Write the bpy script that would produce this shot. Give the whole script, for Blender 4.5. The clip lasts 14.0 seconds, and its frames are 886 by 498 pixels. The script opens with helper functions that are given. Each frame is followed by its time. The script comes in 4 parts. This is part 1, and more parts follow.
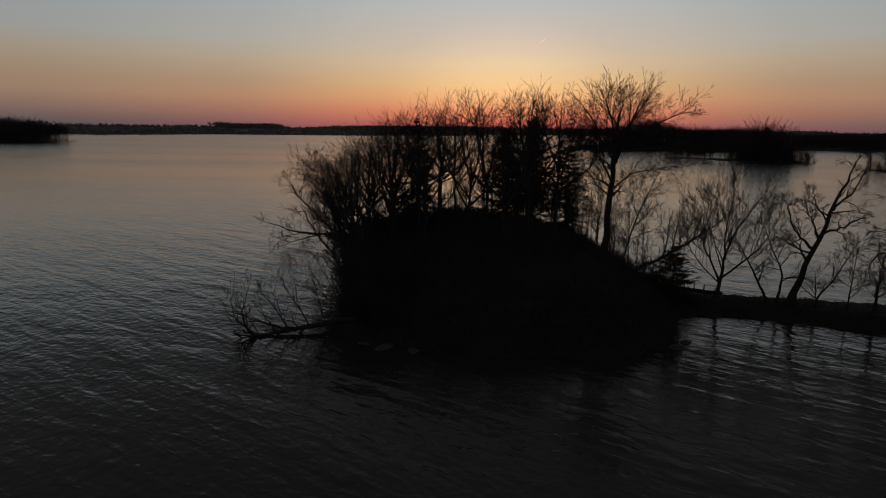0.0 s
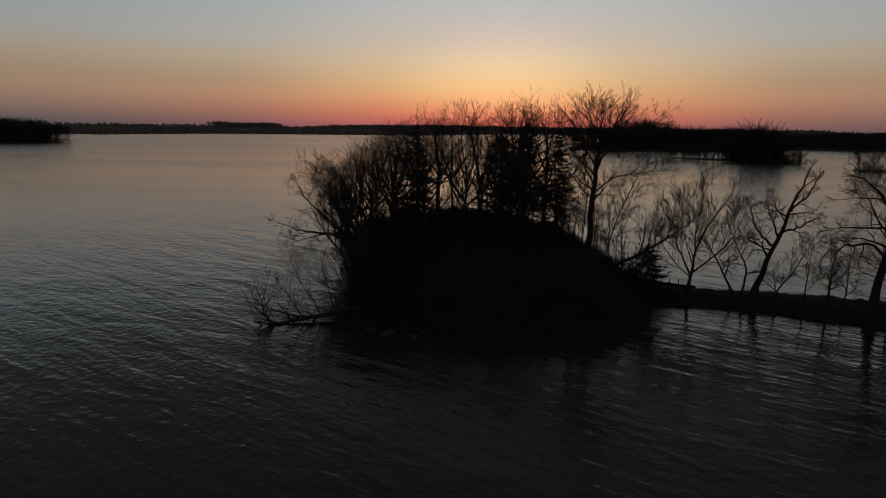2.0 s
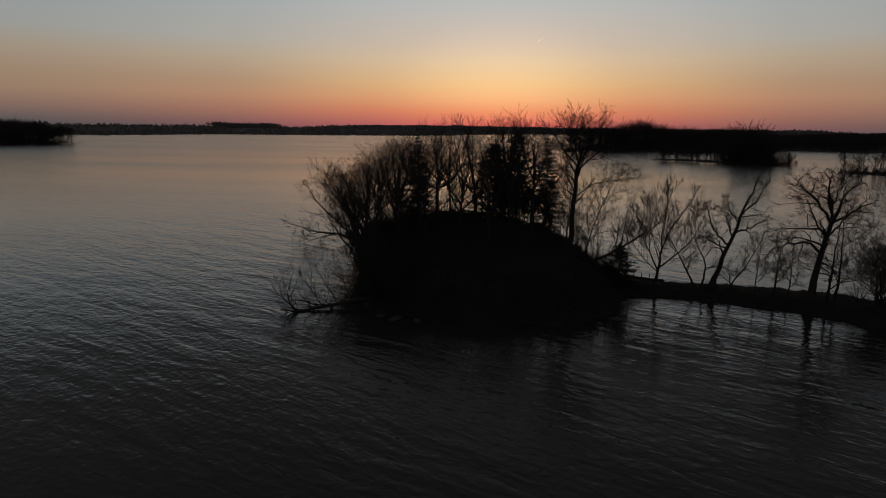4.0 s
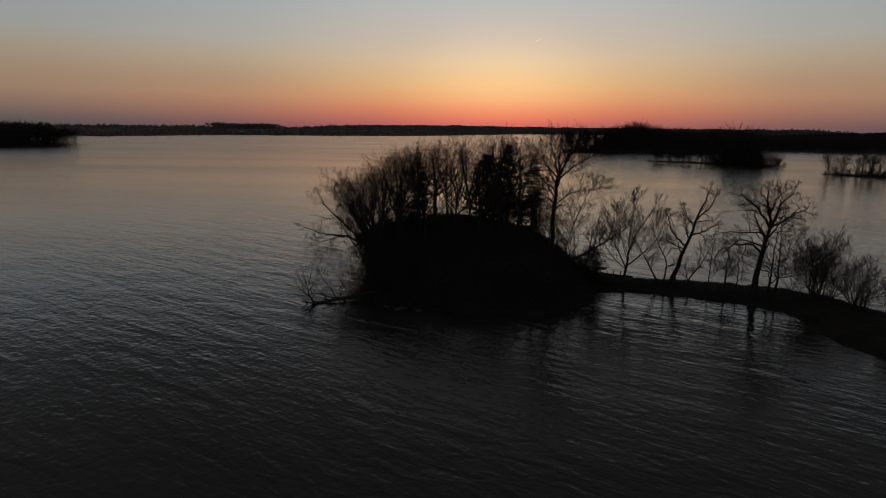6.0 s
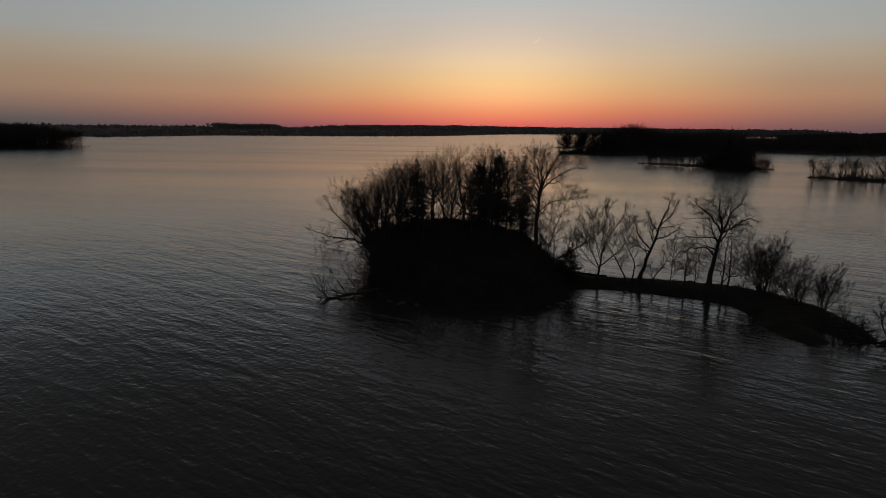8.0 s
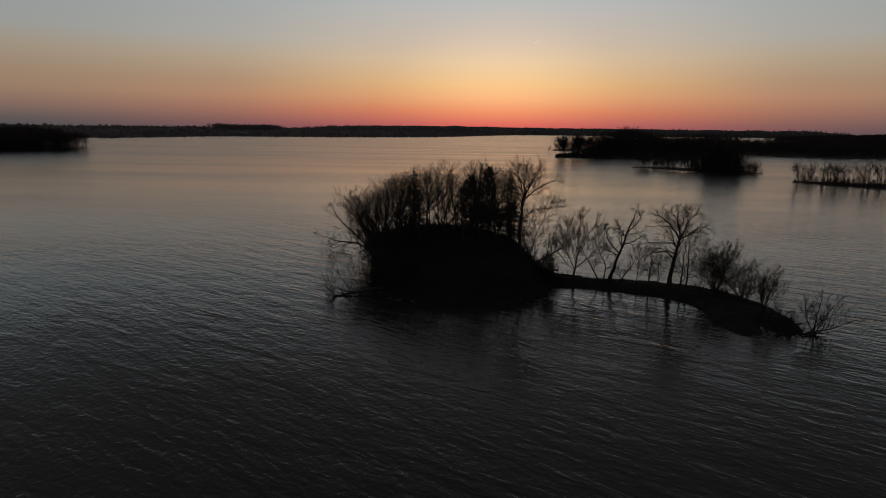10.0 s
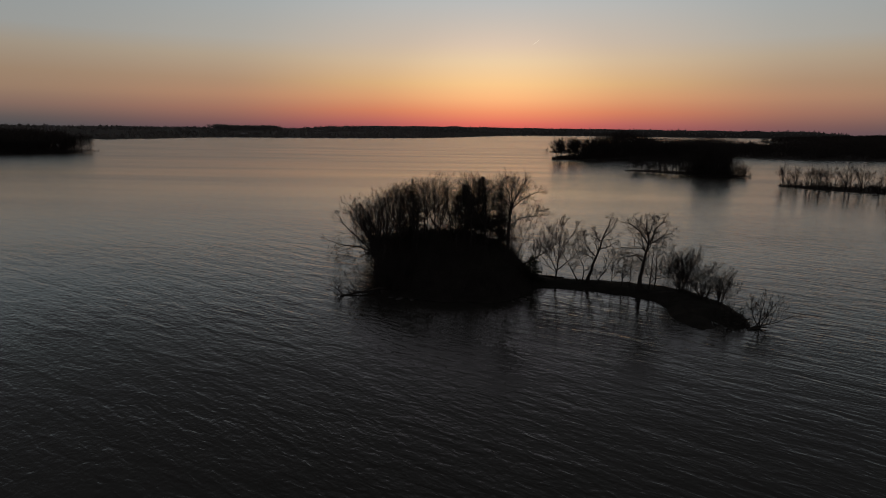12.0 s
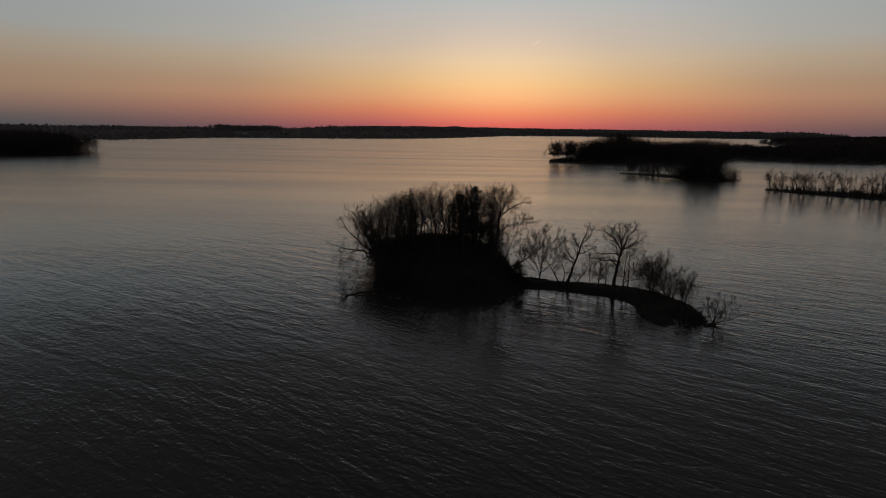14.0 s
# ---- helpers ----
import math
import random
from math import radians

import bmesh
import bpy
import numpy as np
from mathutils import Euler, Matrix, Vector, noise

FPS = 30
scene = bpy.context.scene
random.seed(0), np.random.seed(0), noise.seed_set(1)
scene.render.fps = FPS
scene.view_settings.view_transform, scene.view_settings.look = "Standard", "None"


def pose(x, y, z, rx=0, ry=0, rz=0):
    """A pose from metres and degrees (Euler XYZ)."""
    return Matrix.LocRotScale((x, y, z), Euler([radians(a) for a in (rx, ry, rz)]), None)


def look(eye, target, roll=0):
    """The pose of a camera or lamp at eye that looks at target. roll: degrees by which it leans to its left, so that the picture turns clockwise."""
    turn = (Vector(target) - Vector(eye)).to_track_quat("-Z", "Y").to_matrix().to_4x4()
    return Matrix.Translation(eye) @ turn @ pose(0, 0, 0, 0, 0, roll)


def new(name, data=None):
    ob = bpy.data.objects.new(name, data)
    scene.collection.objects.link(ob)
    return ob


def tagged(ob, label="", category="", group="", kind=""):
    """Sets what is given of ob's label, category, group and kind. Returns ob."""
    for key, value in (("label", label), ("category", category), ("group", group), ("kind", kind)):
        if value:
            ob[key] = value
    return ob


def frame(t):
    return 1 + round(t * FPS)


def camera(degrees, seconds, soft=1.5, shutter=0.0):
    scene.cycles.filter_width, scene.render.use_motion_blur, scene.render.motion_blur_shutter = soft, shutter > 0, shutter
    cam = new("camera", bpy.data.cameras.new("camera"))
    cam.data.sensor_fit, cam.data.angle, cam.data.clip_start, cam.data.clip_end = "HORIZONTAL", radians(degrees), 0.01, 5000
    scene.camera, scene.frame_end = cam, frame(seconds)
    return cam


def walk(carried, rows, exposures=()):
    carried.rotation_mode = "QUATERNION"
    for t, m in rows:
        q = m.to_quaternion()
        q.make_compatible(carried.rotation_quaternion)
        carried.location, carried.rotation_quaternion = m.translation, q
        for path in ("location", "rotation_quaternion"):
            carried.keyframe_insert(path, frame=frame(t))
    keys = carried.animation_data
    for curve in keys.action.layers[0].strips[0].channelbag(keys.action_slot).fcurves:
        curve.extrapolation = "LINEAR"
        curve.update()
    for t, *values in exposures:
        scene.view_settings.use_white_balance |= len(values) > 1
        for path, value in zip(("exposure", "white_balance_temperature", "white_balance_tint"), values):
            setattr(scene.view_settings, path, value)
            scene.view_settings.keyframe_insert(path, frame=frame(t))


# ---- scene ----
cam = camera(73.0, 14.0, soft=1.0)
PATH = [
    (0, (-0.721, 0.72, 12.921), (-0.826, 2.68, 12.537), 0.7),
    (0.5, (-0.55, -0.355, 13.062), (-0.658, 1.605, 12.681), 0.5),
    (1, (-0.512, -1.403, 13.313), (-0.617, 0.557, 12.928), 0.6),
    (1.5, (-0.432, -2.586, 13.487), (-0.535, -0.626, 13.103), 0.6),
    (2, (-0.378, -4.01, 13.731), (-0.478, -2.05, 13.344), 0.7),
    (2.5, (-0.26, -5.586, 13.997), (-0.361, -3.627, 13.609), 0.8),
    (3, (-0.157, -7.401, 14.276), (-0.257, -5.441, 13.89), 0.7),
    (5.5, (0.408, -17.654, 16.364), (0.316, -15.694, 15.975), 0.7),
    (6, (0.673, -19.986, 16.854), (0.58, -18.026, 16.466), 0.6),
    (6.5, (1.012, -22.264, 17.334), (0.917, -20.304, 16.947), 0.6),
    (7, (1.176, -24.382, 17.814), (1.083, -22.422, 17.426), 0.7),
    (7.5, (1.457, -26.727, 18.374), (1.363, -24.767, 17.986), 0.7),
    (8, (1.59, -29.057, 19.02), (1.498, -27.098, 18.631), 0.6),
    (10.5, (3.243, -41.055, 21.966), (3.152, -39.095, 21.578), 0.7),
    (11, (3.481, -43.414, 22.54), (3.39, -41.454, 22.152), 0.7),
    (11.5, (3.836, -45.831, 23.306), (3.745, -43.871, 22.917), 0.7),
    (12, (3.988, -48.378, 24.032), (3.899, -46.418, 23.644), 0.7),
    (12.5, (4.347, -50.848, 24.681), (4.258, -48.888, 24.293), 0.8),
    (13, (4.827, -53.263, 25.394), (4.738, -51.303, 25.006), 0.7),
    (13.5, (5.188, -55.585, 26.116), (5.099, -53.625, 25.73), 0.7),
    (14, (5.459, -58.257, 26.909), (5.369, -56.298, 26.52), 0.8),
]
walk(cam, [(t, look(eye, target, roll)) for t, eye, target, roll in PATH])

# ---- sky: dusk, the sun just under the horizon a little right of straight ahead ----
def srgb(r, g, b):
    """Linear colour from the usual 0 to 255 values."""
    return tuple(b * (c / 255 / 12.92 if c / 255 <= 0.04045 else ((c / 255 + 0.055) / 1.055) ** 2.4) for c, b in ((r, 1.0), (g, 1.0), (b, 1.05))) + (1.0,)


SUN_AZIMUTH = 2.6  # degrees to the right of +Y
world = bpy.data.worlds.new("dusk_sky")
scene.world = world
world.use_nodes = True
wn, wl = world.node_tree.nodes, world.node_tree.links
wn.clear()


def wnode(kind, **values):
    n = wn.new(kind)
    for key, value in values.items():
        n.inputs[key].default_value = value
    return n


def wmath(op, a, b=None):
    n = wn.new("ShaderNodeMath")
    n.operation = op
    for k, v in enumerate((a, b)):
        if v is None:
            continue
        if isinstance(v, (int, float)):
            n.inputs[k].default_value = v
        else:
            wl.new(v, n.inputs[k])
    return n.outputs[0]


def wramp(factor, stops):
    n = wn.new("ShaderNodeValToRGB")
    n.color_ramp.interpolation = "LINEAR"
    while len(n.color_ramp.elements) < len(stops):
        n.color_ramp.elements.new(1.0)
    for e, (p, c) in zip(n.color_ramp.elements, stops):
        e.position, e.color = p, srgb(*c)
    wl.new(factor, n.inputs[0])
    return n.outputs[0]


def wmix(factor, a, b):
    n = wn.new("ShaderNodeMix")
    n.data_type = "RGBA"
    wl.new(factor, n.inputs["Factor"])
    wl.new(a, n.inputs["A"])
    wl.new(b, n.inputs["B"])
    return n.outputs["Result"]


def wstep(value, lo, hi):
    n = wn.new("ShaderNodeMapRange")
    n.interpolation_type = "SMOOTHSTEP"
    n.inputs["From Min"].default_value, n.inputs["From Max"].default_value = lo, hi
    wl.new(value, n.inputs["Value"])
    return n.outputs["Result"]


coord = wn.new("ShaderNodeTexCoord")
split = wn.new("ShaderNodeSeparateXYZ")
wl.new(coord.outputs["Generated"], split.inputs[0])
sx, sy, sz = split.outputs
toward = wmath("ADD", wmath("MULTIPLY", sx, math.sin(radians(SUN_AZIMUTH))), wmath("MULTIPLY", sy, math.cos(radians(SUN_AZIMUTH))))
height = wmath("MAXIMUM", wmath("DIVIDE", wmath("ARCSINE", sz), math.pi / 2), 0.0)  # 0 horizon, 1 zenith
# (elevation / 90, colour) at growing angles from the sunset
AT_SUN = [(0.000, (188, 80, 78)), (0.007, (207, 100, 84)), (0.019, (225, 137, 94)), (0.033, (237, 174, 116)), (0.047, (238, 192, 132)), (0.069, (233, 203, 157)),
          (0.086, (224, 198, 170)), (0.127, (188, 185, 180)), (0.155, (180, 182, 178)), (0.19, (190, 172, 180)), (0.25, (172, 150, 160)), (0.35, (116, 104, 109)), (0.5, (82, 79, 78)), (1.0, (62, 60, 59))]
BESIDE = [(0.000, (142, 76, 78)), (0.007, (168, 90, 84)), (0.019, (195, 116, 84)), (0.033, (205, 146, 101)), (0.047, (205, 164, 114)), (0.069, (199, 174, 140)),
          (0.086, (189, 172, 151)), (0.127, (172, 173, 168)), (0.155, (163, 167, 164)), (0.19, (165, 157, 162)), (0.25, (138, 128, 134)), (0.35, (96, 90, 93)), (0.5, (80, 78, 76)), (1.0, (62, 60, 59))]
OFF = [(0.000, (104, 74, 77)), (0.007, (122, 84, 79)), (0.019, (150, 104, 85)), (0.033, (166, 124, 95)), (0.047, (162, 132, 104)), (0.069, (166, 149, 125)),
       (0.086, (161, 156, 144)), (0.127, (151, 157, 155)), (0.155, (140, 147, 146)), (0.19, (122, 122, 125)), (0.25, (94, 94, 94)), (0.5, (80, 79, 77)), (1.0, (62, 60, 59))]
SIDE = [(0.000, (74, 73, 73)), (0.007, (86, 79, 76)), (0.019, (120, 97, 85)), (0.033, (140, 115, 93)), (0.047, (143, 121, 98)), (0.069, (147, 135, 117)),
        (0.086, (141, 142, 136)), (0.127, (134, 142, 142)), (0.155, (118, 126, 126)), (0.19, (88, 90, 92)), (0.25, (72, 73, 73)), (0.5, (72, 71, 70)), (1.0, (62, 60, 59))]
BEHIND = [(0.000, (76, 71, 78)), (0.065, (82, 76, 84)), (0.13, (80, 77, 86)), (0.25, (66, 66, 68)), (0.5, (64, 63, 62)), (1.0, (62, 60, 59))]
aside = wmath("ARCCOSINE", wmath("MINIMUM", toward, 1.0))  # radians from where the sun went down
sky_colour = wmix(wstep(aside, 0.0, 0.23), wramp(height, AT_SUN), wramp(height, BESIDE))
sky_colour = wmix(wstep(aside, 0.14, 0.46), sky_colour, wramp(height, OFF))
sky_colour = wmix(wstep(aside, 0.34, 0.74), sky_colour, wramp(height, SIDE))
sky_colour = wmix(wstep(aside, 0.78, 1.9), sky_colour, wramp(height, BEHIND))
background = wnode("ShaderNodeBackground", Strength=1.2)
wl.new(sky_colour, background.inputs["Color"])
world_out = wn.new("ShaderNodeOutputWorld")
wl.new(background.outputs[0], world_out.inputs["Surface"])


# ---- materials ----
def material(name, dark, light, scale, rough=0.9, bump=0.3, depth=0.02, fine=8.0, specular=0.08):
    """A rough natural surface: two colours mixed by coarse and fine noise, with relief."""
    m = bpy.data.materials.new(name)
    m.use_nodes = True
    n, k = m.node_tree.nodes, m.node_tree.links
    b = n["Principled BSDF"]
    tc = n.new("ShaderNodeTexCoord")
    coarse, small = n.new("ShaderNodeTexNoise"), n.new("ShaderNodeTexNoise")
    coarse.inputs["Scale"].default_value, small.inputs["Scale"].default_value = scale, scale * fine
    coarse.inputs["Detail"].default_value, small.inputs["Detail"].default_value = 4, 6
    for t in (coarse, small):
        k.new(tc.outputs["Object"], t.inputs["Vector"])
    add = n.new("ShaderNodeMath")
    add.operation = "MULTIPLY_ADD"
    k.new(small.outputs["Fac"], add.inputs[0])
    add.inputs[1].default_value = 0.6
    half = n.new("ShaderNodeMath")
    half.operation = "MULTIPLY"
    half.inputs[1].default_value = 0.5
    k.new(coarse.outputs["Fac"], half.inputs[0])
    k.new(half.outputs[0], add.inputs[2])
    ramp = n.new("ShaderNodeValToRGB")
    ramp.color_ramp.elements[0].position, ramp.color_ramp.elements[0].color = 0.35, (*dark, 1)
    ramp.color_ramp.elements[1].position, ramp.color_ramp.elements[1].color = 0.72, (*light, 1)
    k.new(add.outputs[0], ramp.inputs[0])
    k.new(ramp.outputs[0], b.inputs["Base Color"])
    b.inputs["Roughness"].default_value = rough
    b.inputs["Specular IOR Level"].default_value = specular
    bp = n.new("ShaderNodeBump")
    bp.inputs["Strength"].default_value, bp.inputs["Distance"].default_value = bump, depth
    k.new(small.outputs["Fac"], bp.inputs["Height"])
    k.new(bp.outputs[0], b.inputs["Normal"])
    return m


BARK = material("dark_bark", (0.035, 0.031, 0.027), (0.08, 0.07, 0.06), 3.0, depth=0.03)
TWIG = material("twig_bark", (0.045, 0.039, 0.034), (0.09, 0.078, 0.067), 5.0, bump=0.1)
NEEDLE = material("pine_needles", (0.018, 0.03, 0.016), (0.035, 0.05, 0.028), 2.0, bump=0.1)
LITTER = material("leaf_litter_soil", (0.018, 0.017, 0.015), (0.045, 0.041, 0.035), 0.5, bump=0.6, depth=0.08, fine=14)
GRASS = material("dead_grass", (0.022, 0.02, 0.016), (0.055, 0.05, 0.038), 1.5)
STONE = material("shore_stone", (0.045, 0.043, 0.04), (0.11, 0.106, 0.1), 1.4, bump=0.5, depth=0.05)
DRIFT = material("weathered_driftwood", (0.035, 0.031, 0.027), (0.08, 0.072, 0.063), 2.0, depth=0.03)
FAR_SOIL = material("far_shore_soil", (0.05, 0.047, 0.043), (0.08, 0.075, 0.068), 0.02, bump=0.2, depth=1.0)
# bare wood paler than TWIG: distance haze is mixed into the base colour
HAZED_WOOD = material("hazed_far_woods", (0.2, 0.185, 0.168), (0.32, 0.3, 0.27), 0.05, bump=0.1)
STEEL = material("grey_paint", (0.3, 0.3, 0.3), (0.4, 0.4, 0.4), 0.2, rough=0.5, bump=0.02, specular=0.4)
CONCRETE = material("concrete_wall", (0.2, 0.19, 0.18), (0.32, 0.31, 0.29), 0.1, bump=0.1)


def water_material():
    """Dark lake water with wind ripples in two sizes, whose strength changes in broad patches."""
    m = bpy.data.materials.new("lake_water")
    m.use_nodes = True
    n, k = m.node_tree.nodes, m.node_tree.links
    b = n["Principled BSDF"]
    b.inputs["Base Color"].default_value = (0.03, 0.0285, 0.025, 1)
    b.inputs["IOR"].default_value = 1.333
    geo = n.new("ShaderNodeTexCoord")
    turn = n.new("ShaderNodeMapping")
    turn.inputs["Rotation"].default_value = (0, 0, radians(33))
    k.new(geo.outputs["Object"], turn.inputs["Vector"])

    def ripples(stretch, scale, detail, distortion):
        mp, t = n.new("ShaderNodeMapping"), n.new("ShaderNodeTexNoise")
        mp.inputs["Scale"].default_value = (1 / stretch, 1, 1)
        k.new(turn.outputs[0], mp.inputs["Vector"])
        k.new(mp.outputs[0], t.inputs["Vector"])
        t.inputs["Scale"].default_value, t.inputs["Detail"].default_value, t.inputs["Distortion"].default_value = scale, detail, distortion
        return t.outputs["Fac"]

    def mul(a, c):
        q = n.new("ShaderNodeMath")
        q.operation = "MULTIPLY"
        k.new(a, q.inputs[0])
        if isinstance(c, float):
            q.inputs[1].default_value = c
        else:
            k.new(c, q.inputs[1])
        return q.outputs[0]

    def plus(a, c):
        q = n.new("ShaderNodeMath")
        k.new(a, q.inputs[0])
        k.new(c, q.inputs[1])
        return q.outputs[0]

    waves = plus(plus(mul(ripples(3.6, 0.4, 2, 0.6), 0.15), mul(ripples(2.6, 1.4, 2, 0.5), 0.066)), plus(mul(ripples(1.0, 1.9, 1, 0.2), 0.03), mul(ripples(1.8, 5.0, 2, 0.3), 0.007)))
    gust = n.new("ShaderNodeTexNoise")
    gust.inputs["Scale"].default_value, gust.inputs["Detail"].default_value = 0.012, 3
    k.new(turn.outputs[0], gust.inputs["Vector"])
    patch = n.new("ShaderNodeMapRange")
    patch.inputs["From Min"].default_value, patch.inputs["From Max"].default_value = 0.35, 0.65
    patch.inputs["To Min"].default_value, patch.inputs["To Max"].default_value = 0.6, 1.1
    k.new(gust.outputs["Fac"], patch.inputs["Value"])
    # ripples soften into an even fine chop over the open lake beyond the island
    place = n.new("ShaderNodeSeparateXYZ")
    k.new(geo.outputs["Object"], place.inputs[0])

    def over_lake(y0, y1, a, c):
        q = n.new("ShaderNodeMapRange")
        for key, value in (("From Min", y0), ("From Max", y1), ("To Min", a), ("To Max", c)):
            q.inputs[key].default_value = value
        k.new(place.outputs["Y"], q.inputs["Value"])
        return q.outputs[0]

    # calmer and rougher lanes drawn out across the open lake
    lane, lanes = n.new("ShaderNodeMapping"), n.new("ShaderNodeTexNoise")
    lane.inputs["Scale"].default_value = (0.0035, 0.03, 1)
    k.new(geo.outputs["Object"], lane.inputs["Vector"])
    k.new(lane.outputs[0], lanes.inputs["Vector"])
    lanes.inputs["Scale"].default_value, lanes.inputs["Detail"].default_value, lanes.inputs["Distortion"].default_value = 1.0, 4, 0.4
    calm = n.new("ShaderNodeMapRange")
    for key, value in (("From Min", 0.35), ("From Max", 0.65), ("To Min", 0.85), ("To Max", 1.16)):
        calm.inputs[key].default_value = value
    k.new(lanes.outputs["Fac"], calm.inputs["Value"])
    k.new(mul(plus(over_lake(30.0, 230.0, 0.09, 0.17), over_lake(230.0, 480.0, 0.0, 0.045)), calm.outputs[0]), b.inputs["Roughness"])
    bp = n.new("ShaderNodeBump")
    bp.inputs["Strength"].default_value, bp.inputs["Distance"].default_value = 1.0, 1.0
    k.new(mul(mul(mul(waves, patch.outputs[0]), calm.outputs[0]), over_lake(20.0, 260.0, 1.0, 0.26)), bp.inputs["Height"])
    k.new(bp.outputs[0], b.inputs["Normal"])
    return m


WATER = water_material()


# ---- mesh helpers ----
def mesh(name, verts, faces, mat, smooth=True):
    me = bpy.data.meshes.new(name)
    me.from_pydata([tuple(v) for v in verts], [], [tuple(f) for f in faces])
    me.materials.append(mat)
    if smooth:
        me.polygons.foreach_set("use_smooth", [True] * len(me.polygons))
    me.update()
    return me


def part(name, me, parent, label=""):
    ob = new(name, me)
    ob.parent = parent
    return tagged(ob, label)


def thing(name, at, label, category, group="", turn=0.0, size=1.0):
    ob = new(name)
    ob.matrix_basis = pose(*at, 0, 0, turn) @ Matrix.Scale(size, 4)
    ob.empty_display_size = 0.2
    return tagged(ob, label, category, group)


class Tubes:
    """Collects tapered round strands, many at a time, into one mesh."""

    def __init__(self):
        self.verts, self.faces, self.slips, self.count = [], [], [], 0

    def slivers(self, pts, radii, rng):
        """The finest twigs: one pointed sliver each, turned at random."""
        a, b = pts[:, 0], pts[:, -1]
        w = unit(np.cross(b - a, rng.normal(size=a.shape))) * radii[:, :1]
        self.verts.append(np.stack([a - w, a + w, b], 1).reshape(-1, 3))
        self.slips.append(self.count + np.arange(len(a) * 3).reshape(-1, 3))
        self.count += len(a) * 3

    def add(self, pts, radii, sides):
        pts, radii = np.asarray(pts, float), np.asarray(radii, float)
        s, n, _ = pts.shape
        along = np.gradient(pts, axis=1)
        along /= np.linalg.norm(along, axis=2, keepdims=True) + 1e-9
        ref = np.where(np.abs(along[:, :1, 2:3]) > 0.8, np.array([1.0, 0, 0]), np.array([0, 0, 1.0]))
        u = np.cross(along, np.broadcast_to(ref, along.shape))
        u /= np.linalg.norm(u, axis=2, keepdims=True) + 1e-9
        v = np.cross(along, u)
        a = np.arange(sides) * 2 * math.pi / sides
        ring = u[:, :, None] * np.cos(a)[:, None] + v[:, :, None] * np.sin(a)[:, None]
        out = pts[:, :, None] + ring * radii[:, :, None, None]
        base = self.count + (np.arange(s) * n * sides)[:, None, None] + (np.arange(n - 1) * sides)[None, :, None]
        i, j = np.arange(sides)[None, None], ((np.arange(sides) + 1) % sides)[None, None]
        quads = np.stack([base + i, base + j, base + j + sides, base + i + sides], -1).reshape(-1, 4)
        self.verts.append(out.reshape(-1, 3))
        self.faces.append(quads)
        self.count += s * n * sides

    def mesh(self, name, mat):
        return mesh(name, np.concatenate(self.verts).tolist(), sum((f.tolist() for f in self.faces + self.slips), []), mat)


def unit(v):
    return v / (np.linalg.norm(v, axis=-1, keepdims=True) + 1e-9)


def run_out(rng, start, way, length, n, jitter, up):
    """Strands of n points from their starts, wandering and bending upward."""
    pts = [start]
    way = unit(way)
    for _ in range(n - 1):
        way = unit(way + rng.normal(0, jitter, way.shape) + np.array([0, 0, up]))
        pts.append(pts[-1] + way * (length / (n - 1))[:, None])
    return np.stack(pts, 1)


def sprout(rng, pts, radii, lengths, count, first, angle, ratio, n, jitter, up, thin, tip=0.25, least=0.004, last=1.0):
    """Side strands on every given strand: count each, from the fraction first of its length to last."""
    s, m, _ = pts.shape
    par = np.repeat(np.arange(s), count)
    u = first + (last - first) * (np.tile(np.arange(count), s) + rng.random(s * count)) / count
    u = np.clip(u, 0.02, 0.995)
    at = u * (m - 1)
    i = np.minimum(at.astype(int), m - 2)
    f = (at - i)[:, None]
    start = pts[par, i] * (1 - f) + pts[par, i + 1] * f
    along = unit(pts[par, i + 1] - pts[par, i])
    side = unit(np.cross(along, rng.normal(size=along.shape)))
    a = np.radians(rng.normal(angle, angle * 0.22, len(par)))[:, None]
    way = along * np.cos(a) + side * np.sin(a)
    length = lengths[par] * ratio * (1.08 - 0.48 * u) * rng.uniform(0.65, 1.25, len(par))
    r0 = np.maximum((radii[par, i] * (1 - f[:, 0]) + radii[par, i + 1] * f[:, 0]) * thin, least)
    out = run_out(rng, start, way, length, n, jitter, up)
    rad = r0[:, None] * np.linspace(1, tip, n)[None]
    return out, np.maximum(rad, least * 0.6), length


